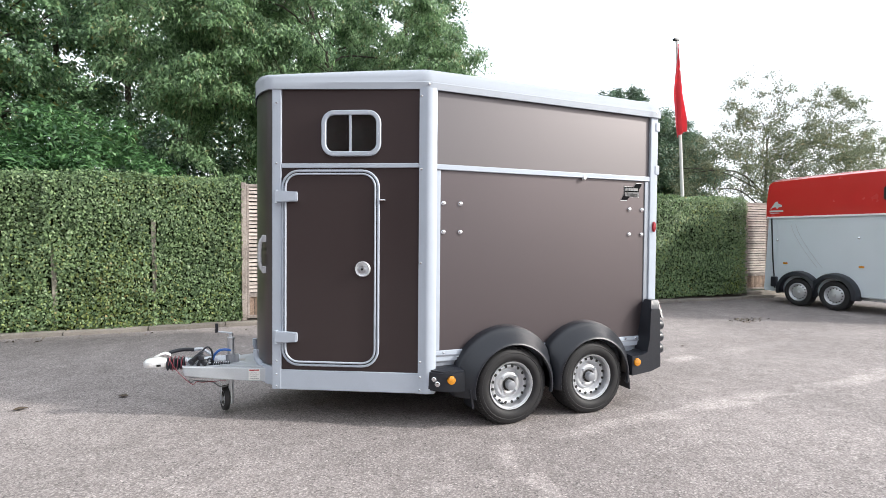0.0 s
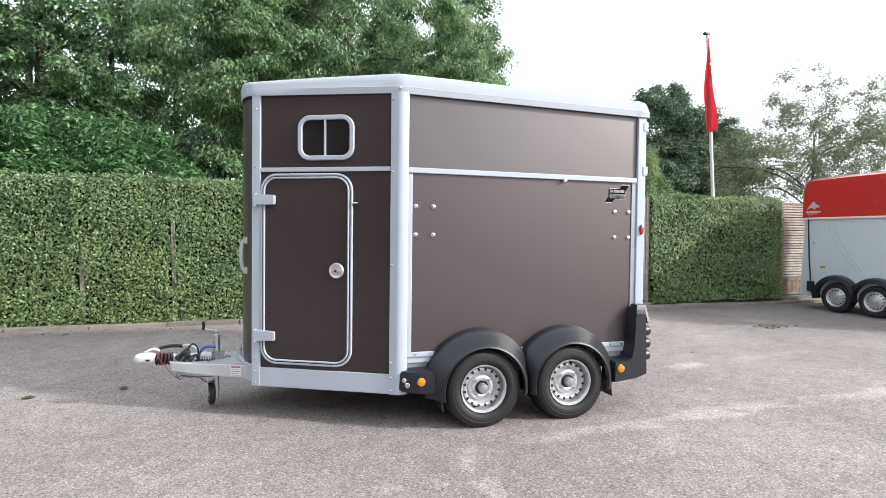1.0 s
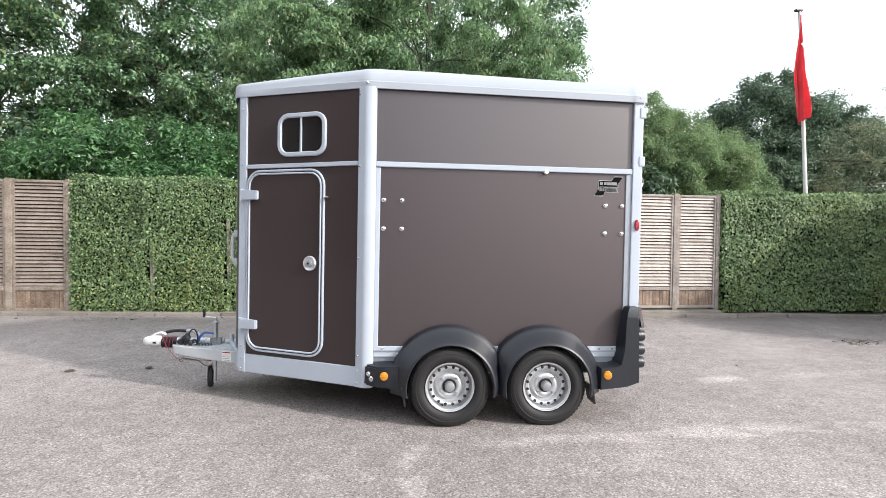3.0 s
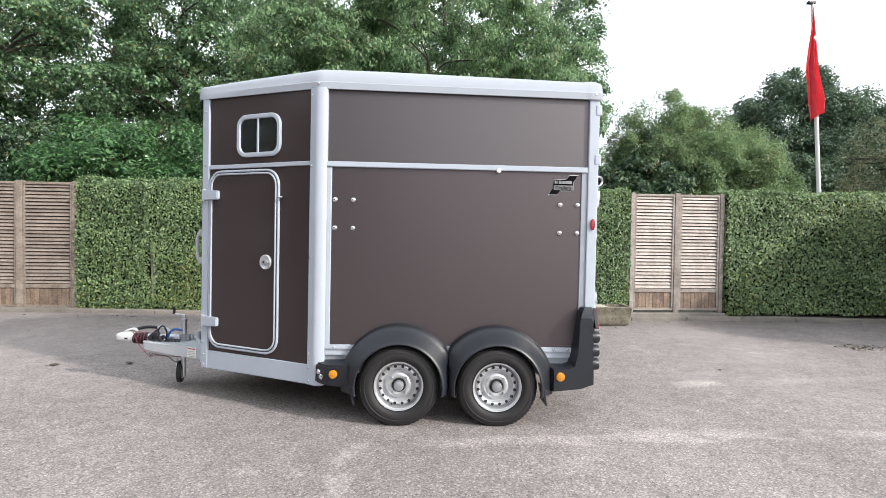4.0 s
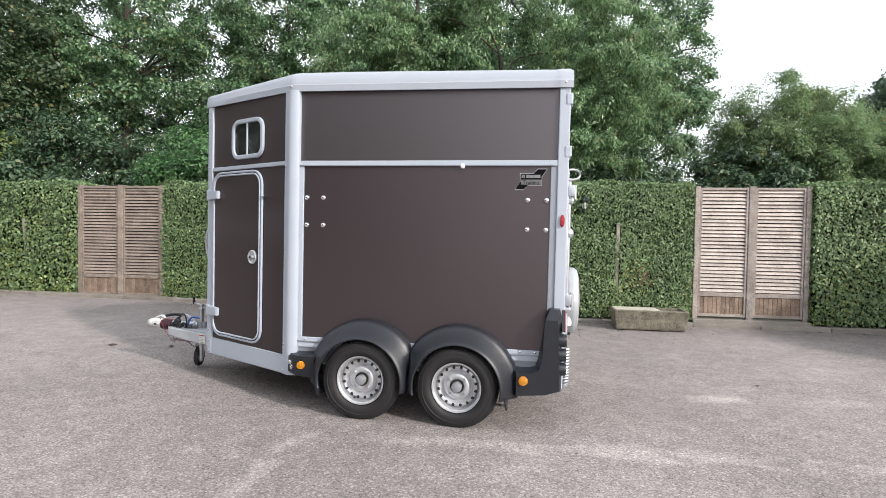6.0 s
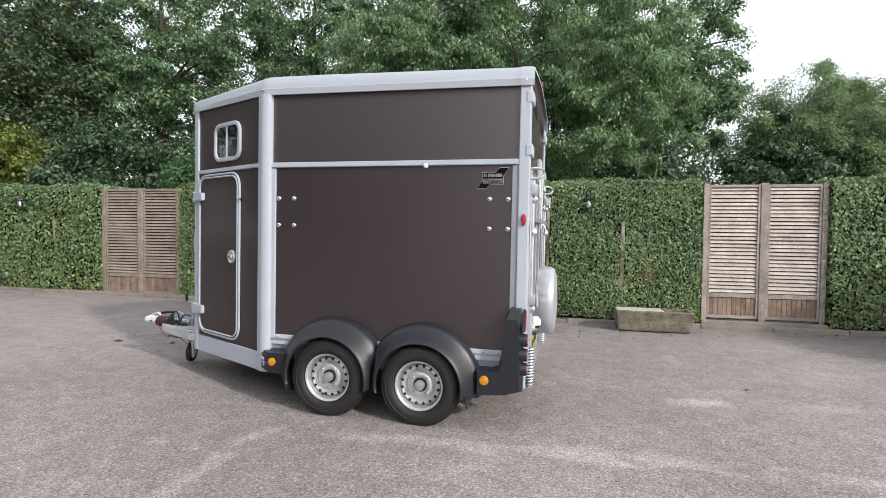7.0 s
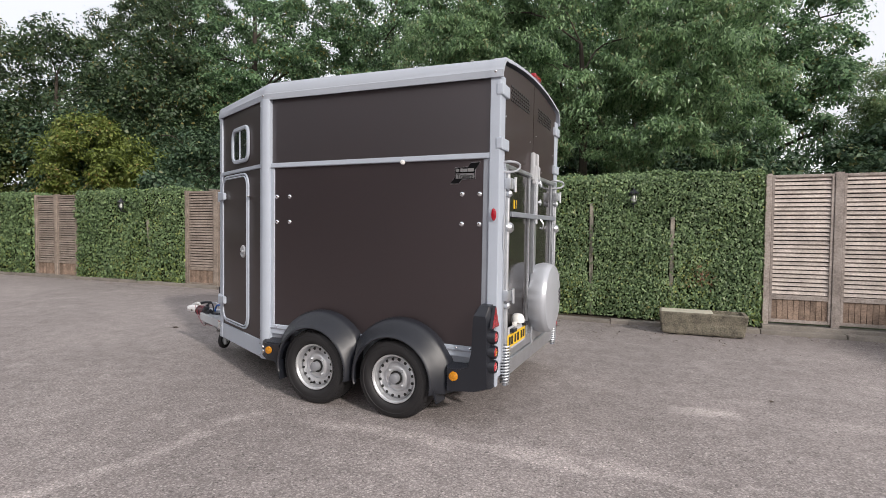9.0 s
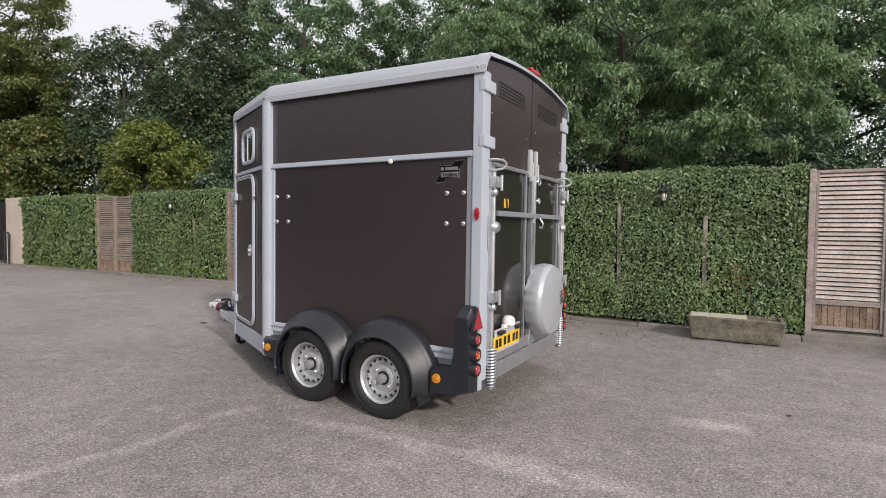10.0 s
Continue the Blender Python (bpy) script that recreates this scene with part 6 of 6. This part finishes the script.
# ---- trees ----
def build_tree(name, label, base, height, crown, material, leaves, leaf_len, leaf_wid, seed, clumps=200, spread=0.55, trunk_r=0.22, droop=0.4, hang=0.4, lean=(0, 0), group="trees behind the hedge", flat=0.8, gaps=()):
    """crown: ellipsoids (x, y, z, rx, ry, rz) in which the foliage clumps lie; gaps: (x, z, rx, rz) left open."""
    rng = np.random.default_rng(seed)
    root = thing(name, label, "tree", group=group)
    bx, by = base
    bz = ground_z(by, bx)
    el = np.array(crown, float)
    vol = el[:, 3] * el[:, 4] * el[:, 5]
    pick = rng.choice(len(el), clumps, p=vol / vol.sum())
    d = rng.normal(size=(clumps, 3))
    d /= np.linalg.norm(d, axis=1, keepdims=True)
    rad = rng.uniform(0.35, 1.0, clumps) ** 0.6
    cl = el[pick, :3] + d * el[pick, 3:] * rad[:, None]
    for gx, gz, grx, grz in gaps:
        inside = ((cl[:, 0] - gx) / grx) ** 2 + ((cl[:, 2] - gz) / grz) ** 2 < 1
        cl = cl[~inside | (rng.uniform(size=len(cl)) < 0.3)]
    clumps = len(cl)
    # trunk
    top_z = height * 0.72
    trunk = [Vector((bx + lean[0] * q + 0.12 * math.sin(3 * q + seed), by + lean[1] * q + 0.1 * math.cos(2 * q + seed), bz + (top_z - bz) * q)) for q in [k / 8 for k in range(9)]]
    b = bmesh.new()
    tube(b, trunk, trunk_r, 9, trunk_r * 0.3)
    nodes = [(p, trunk_r * (1 - 0.7 * i / 8)) for i, p in enumerate(trunk) if i >= 2]
    # limbs
    limbs = cl[rng.choice(clumps, min(14, clumps), replace=False)]
    for target in limbs:
        t = Vector(target)
        start, r0 = min(nodes[:7], key=lambda n_: (n_[0] - t).length + max(0, n_[0].z - t.z + 0.5) * 2)
        mid = start.lerp(t, 0.5) + Vector((rng.normal(0, 0.2), rng.normal(0, 0.2), 0.35))
        pts = spline([start, mid, t], 4)
        tube(b, pts, r0 * 0.45, 6, 0.02)
        nodes += [(p, r0 * 0.3) for p in pts[3:]]
    # twigs, each from the nearest wood that has grown so far
    arr = np.array([tuple(n_[0]) for n_ in nodes] + [(0, 0, -99)] * (2 * clumps))
    thick = [n_[1] for n_ in nodes]
    reach = np.min(np.linalg.norm(cl[:, None, :] - arr[None, :len(thick), :], axis=2), axis=1)
    for target in cl[np.argsort(reach)]:
        t = Vector(target)
        k = int(np.argmin(np.sum((arr - target) ** 2, axis=1)))
        s, r = Vector(arr[k]), min(0.035, thick[k] * 0.6)
        if (s - t).length > 0.2:
            mid = s.lerp(t, 0.55) + Vector((0, 0, 0.08))
            tube(b, [s, mid, t], r, 4, r * 0.4)
            for q, f in ((mid, 0.8), (t, 0.5)):
                arr[len(thick)] = q
                thick.append(max(0.012, r * f))
    part("trunk", b, M_BARK, root, "dark bark trunk and branches", True)
    per = max(1, leaves // clumps)
    size = spread * rng.uniform(0.6, 1.4, clumps)
    dirs = rng.normal(size=(clumps, per, 3))
    dirs /= np.linalg.norm(dirs, axis=2, keepdims=True)
    dirs[:, :, 2] = np.where(dirs[:, :, 2] < -0.6, -dirs[:, :, 2], dirs[:, :, 2])
    reach = rng.uniform(0.1, 1.0, (clumps, per)) ** 0.5 * (1 + 0.35 * rng.uniform(size=(clumps, per)) ** 6)
    squash = np.stack([rng.uniform(0.85, 1.35, clumps), rng.uniform(0.85, 1.35, clumps), flat * rng.uniform(0.75, 1.25, clumps)], 1)
    off = dirs * (reach * size[:, None])[:, :, None] * squash[:, None, :]
    # each clump sags or rises outwards and sideways in its own way
    tilt = rng.normal(0, 0.35, (clumps, 1, 2))
    off[:, :, 2] += (off[:, :, :2] * tilt).sum(2)
    off += rng.normal(0, 0.05, off.shape)
    c = (cl[:, None, :] + off).reshape(-1, 3)
    dirs = dirs.reshape(-1, 3)
    ok = c[:, 2] > 0.4
    c, dirs = c[ok], dirs[ok]
    n = len(c)
    nor = rng.normal(0, 0.42, (n, 3)) + np.array([0, 0, 0.55]) + dirs * 0.8
    ups = rng.normal(0, 0.5, (n, 3)) + dirs * 0.8 + np.array([0, 0, -hang])
    ln = leaf_len * rng.uniform(0.65, 1.25, n)
    ob = join_leaves("crown", c, nor, ups, ln, ln * leaf_wid, material, root, droop * 0.4)
    ob["label"] = "uneven crown of many small leaves"
    return root


# tall oaks in two rows, with the sky showing through low between some of them
SKY_GAPS = ((-5.2, 7.7, 1.15, 0.9), (-7.6, 9.3, 0.9, 0.8), (-9.6, 8.6, 0.7, 0.7), (-2.8, 6.5, 0.7, 0.8), (7.9, 11.2, 0.9, 0.8), (10.3, 9.2, 0.6, 0.6))
oak = "tall dense green oak behind the hedge"
warm_oak = "tall broad tree with yellowing green leaves"
for i, (x, y, h, rx, n, cl) in enumerate(((-28.0, 13.8, 17.0, 3.9, 60000, 250), (-24.4, 22.5, 17.5, 3.2, 40000, 180), (-20, 21.0, 17.5, 3.8, 46000, 200), (-13.8, 20.5, 17, 3.8, 46000, 200), (-7.4, 22.5, 16.5, 3.8, 44000, 190), (-1.6, 23.0, 17, 3.8, 40000, 180), (3.6, 24.0, 17, 3.6, 36000, 170), (8.3, 24.6, 16.5, 3.3, 56000, 230))):
    low = [(9.2, 24.0, 5.4, 2.3, 2.0, 1.9), (9.7, 24.3, 7.6, 2.1, 2.0, 1.6)] if x > 8 else []
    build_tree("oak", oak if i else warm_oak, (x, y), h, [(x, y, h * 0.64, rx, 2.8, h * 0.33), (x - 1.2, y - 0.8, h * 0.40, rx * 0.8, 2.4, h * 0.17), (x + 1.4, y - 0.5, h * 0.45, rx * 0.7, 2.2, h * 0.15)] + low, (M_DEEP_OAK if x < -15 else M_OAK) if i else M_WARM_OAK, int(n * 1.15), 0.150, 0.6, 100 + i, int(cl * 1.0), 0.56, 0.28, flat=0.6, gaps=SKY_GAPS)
for i, (x, y, h, rx) in enumerate(((-36, 26, 16.2, 4.8), (-26, 30, 16.5, 4.5), (-20, 32, 18, 4.2), (-15, 31, 18.5, 4.5), (-11.5, 32, 19, 4.2), (-8.2, 34, 19.5, 3.8), (-4.6, 32.5, 18, 4.0), (0.5, 33, 18, 3.6), (5, 33, 18, 4.5))):
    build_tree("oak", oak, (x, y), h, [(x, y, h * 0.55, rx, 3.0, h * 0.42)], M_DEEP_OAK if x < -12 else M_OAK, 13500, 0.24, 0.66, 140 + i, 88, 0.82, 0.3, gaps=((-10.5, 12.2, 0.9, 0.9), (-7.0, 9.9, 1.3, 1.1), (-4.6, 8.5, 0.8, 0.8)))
for i, (x, y, h) in enumerate(((-16.8, 17.2, 11.2), (-22.0, 16.0, 12.0), (-29, 14.5, 12.0))):
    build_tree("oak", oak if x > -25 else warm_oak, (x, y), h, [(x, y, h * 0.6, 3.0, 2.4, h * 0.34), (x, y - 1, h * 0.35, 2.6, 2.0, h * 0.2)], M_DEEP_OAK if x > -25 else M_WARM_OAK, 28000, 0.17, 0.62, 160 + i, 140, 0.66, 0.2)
# unseen dark trees to the west, added to darken the angled door's reflections
for i, (x, y, h) in enumerate(((-28, 7.5, 13), (-30, 1.0, 14), (-30, -6.0, 13))):
    build_tree("dark_tree", "unseen dark tree added to darken reflections in the trailer's nose", (x, y), h, [(x, y, h * 0.52, 3.2, 3.4, h * 0.46)], M_DARKTREE, 16000, 0.28, 0.6, 180 + i, 120, 0.95, 0.25, group="trees at the yard's end")
# nearer, finer-leaved trees and shrubs
build_tree("cherry_tree", "broad cherry tree with narrow drooping pale green leaves", (2.6, 14.6), 9.0,
           [(2.6, 14.6, 6.6, 4.4, 2.4, 2.4), (0.0, 14.2, 5.6, 2.4, 2.0, 2.0), (5.2, 14.4, 5.4, 2.0, 2.0, 2.1), (3.5, 13.6, 4.0, 2.6, 1.6, 1.3), (6.3, 13.9, 4.2, 1.3, 1.4, 1.5), (-0.6, 14.2, 7.4, 2.3, 1.8, 1.5), (0.2, 13.6, 4.0, 1.5, 1.1, 1.4)], M_CHERRY, 185000, 0.120, 0.34, 201, 400, 0.41, 0.17, 0.7, 0.7, flat=0.42)
build_tree("laurel", "bright green laurel bush rising behind the hedge", (-4.6, 13.4), 4.6,
           [(-5.0, 13.4, 2.9, 2.3, 1.5, 1.5), (-2.5, 13.2, 2.6, 1.5, 1.2, 1.2)], M_LAUREL, 36000, 0.135, 0.36, 202, 120, 0.40, 0.08, 0.3, -0.3)
build_tree("yellowing_bush", "yellow-green bush with rusty tips behind the hedge", (-17.6, 15.0), 6.2,
           [(-17.4, 14.6, 3.9, 2.6, 1.6, 2.1), (-15.0, 14.8, 3.4, 1.7, 1.2, 1.5)], M_YELLOWING, 44000, 0.145, 0.5, 203, 190, 0.46, 0.1)
# the dark shrubs' leaf colour already holds the shade under the trees
build_tree("dark_shrub", "shrub under the trees with shade put into its dark leaf colour", (-12.4, 15.6), 5.6,
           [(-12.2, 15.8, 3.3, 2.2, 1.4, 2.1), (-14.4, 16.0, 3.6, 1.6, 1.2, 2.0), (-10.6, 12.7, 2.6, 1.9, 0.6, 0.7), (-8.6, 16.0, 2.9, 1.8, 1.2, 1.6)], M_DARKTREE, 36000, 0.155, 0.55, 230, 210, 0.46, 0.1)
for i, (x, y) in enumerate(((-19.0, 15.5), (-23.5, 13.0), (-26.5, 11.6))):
    build_tree("dark_shrub" if i == 0 else "olive_shrub", "shrub under the trees with shade put into its dark leaf colour" if i == 0 else "olive-green shrub with yellowing leaves", (x, y), 6.5, [(x, y, 3.6, 2.8, 1.8, 3.0)], M_DARKTREE if i == 0 else M_WARM_OAK, 18000, 0.19, 0.55, 220 + i, 100, 0.6, 0.12)
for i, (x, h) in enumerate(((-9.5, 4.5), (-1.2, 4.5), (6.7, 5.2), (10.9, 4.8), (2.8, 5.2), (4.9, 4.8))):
    build_tree("dark_shrub", "shrub under the trees with shade put into its dark leaf colour", (x, 18.5), h, [(x, 18.5, h * 0.56, 2.2, 1.5, h * 0.40)], M_DARKTREE, 19000, 0.16, 0.55, 205 + i, 90, 0.5, 0.1)
build_tree("willow_shrub", "loose grey-green shrub tree with thin upright tips", (12.4, 19.6), 8.3,
           [(12.4, 19.6, 4.4, 2.6, 2.0, 2.4), (15.2, 19.8, 3.8, 2.4, 1.8, 1.9), (12.3, 19.6, 6.2, 0.35, 0.35, 1.3), (10.9, 19.4, 5.4, 0.4, 0.4, 1.2), (13.8, 19.6, 5.6, 0.6, 0.5, 1.6)], M_WILLOW, 150000, 0.105, 0.36, 211, 380, 0.42, 0.1, 0.5, 0.2)
build_tree("dark_tree", "dark round-headed tree beyond the shrubs", (20.0, 23.0), 9.6, [(20.0, 23.0, 6.0, 3.3, 2.6, 3.4), (23.5, 23.5, 5.5, 2.8, 2.4, 2.9), (17.6, 22.0, 3.6, 3.0, 2.0, 2.4), (25.0, 23.2, 4.4, 2.6, 2.0, 2.8)], M_BLUE_TREE, 190000, 0.135, 0.58, 212, 460, 0.60, 0.2)
build_tree("apple_tree", "sparse olive-green apple tree with bare twig ends", (17.6, 12.6), 6.6,
           [(15.4, 12.6, 3.3, 2.2, 1.6, 1.6), (19.6, 12.2, 3.6, 2.8, 1.8, 1.9), (23.4, 12.3, 3.6, 2.6, 1.6, 1.9), (17.2, 12.6, 4.6, 1.6, 1.0, 1.2), (17.3, 12.6, 5.9, 1.8, 0.8, 1.1), (20.8, 12.3, 5.8, 2.0, 1.0, 1.2)], M_APPLE, 66000, 0.080, 0.48, 213, 800, 0.25, 0.09, 0.4, 0.2)


def build_shed():
    root = thing("garden_shed", "pale rendered shed half hidden by bushes", "shed")
    b = bmesh.new()
    box(b, -11.5, -9.9, 13.6, 15.2, 0.08, 2.74, 0.02)
    part("shed_wall", b, M_PILLAR, root, "pale rendered wall")
    b = bmesh.new()
    box(b, -11.6, -9.8, 13.5, 15.3, 2.74, 2.80, 0.02)
    part("shed_roof", b, M_KERB, root, "flat grey roof edge")


build_shed()


# ---- unseen dark screen behind the camera, added to darken and redden panel reflections ----
def build_reflection_blocker():
    b = bmesh.new()
    box(b, -42, -0.5, -13.4, -13.0, -0.1, 12.5, 0.02)
    ob = part("reflection_blocker", b, mat("blocker_red_brown", (0.110, 0.047, 0.037), 0.9, 0.0, 0.3, 3, 30, 0.4), None)
    tagged(ob, "unseen tall dark screen added to darken the trailer panels' reflections", "wall", kind="structure")


build_reflection_blocker()
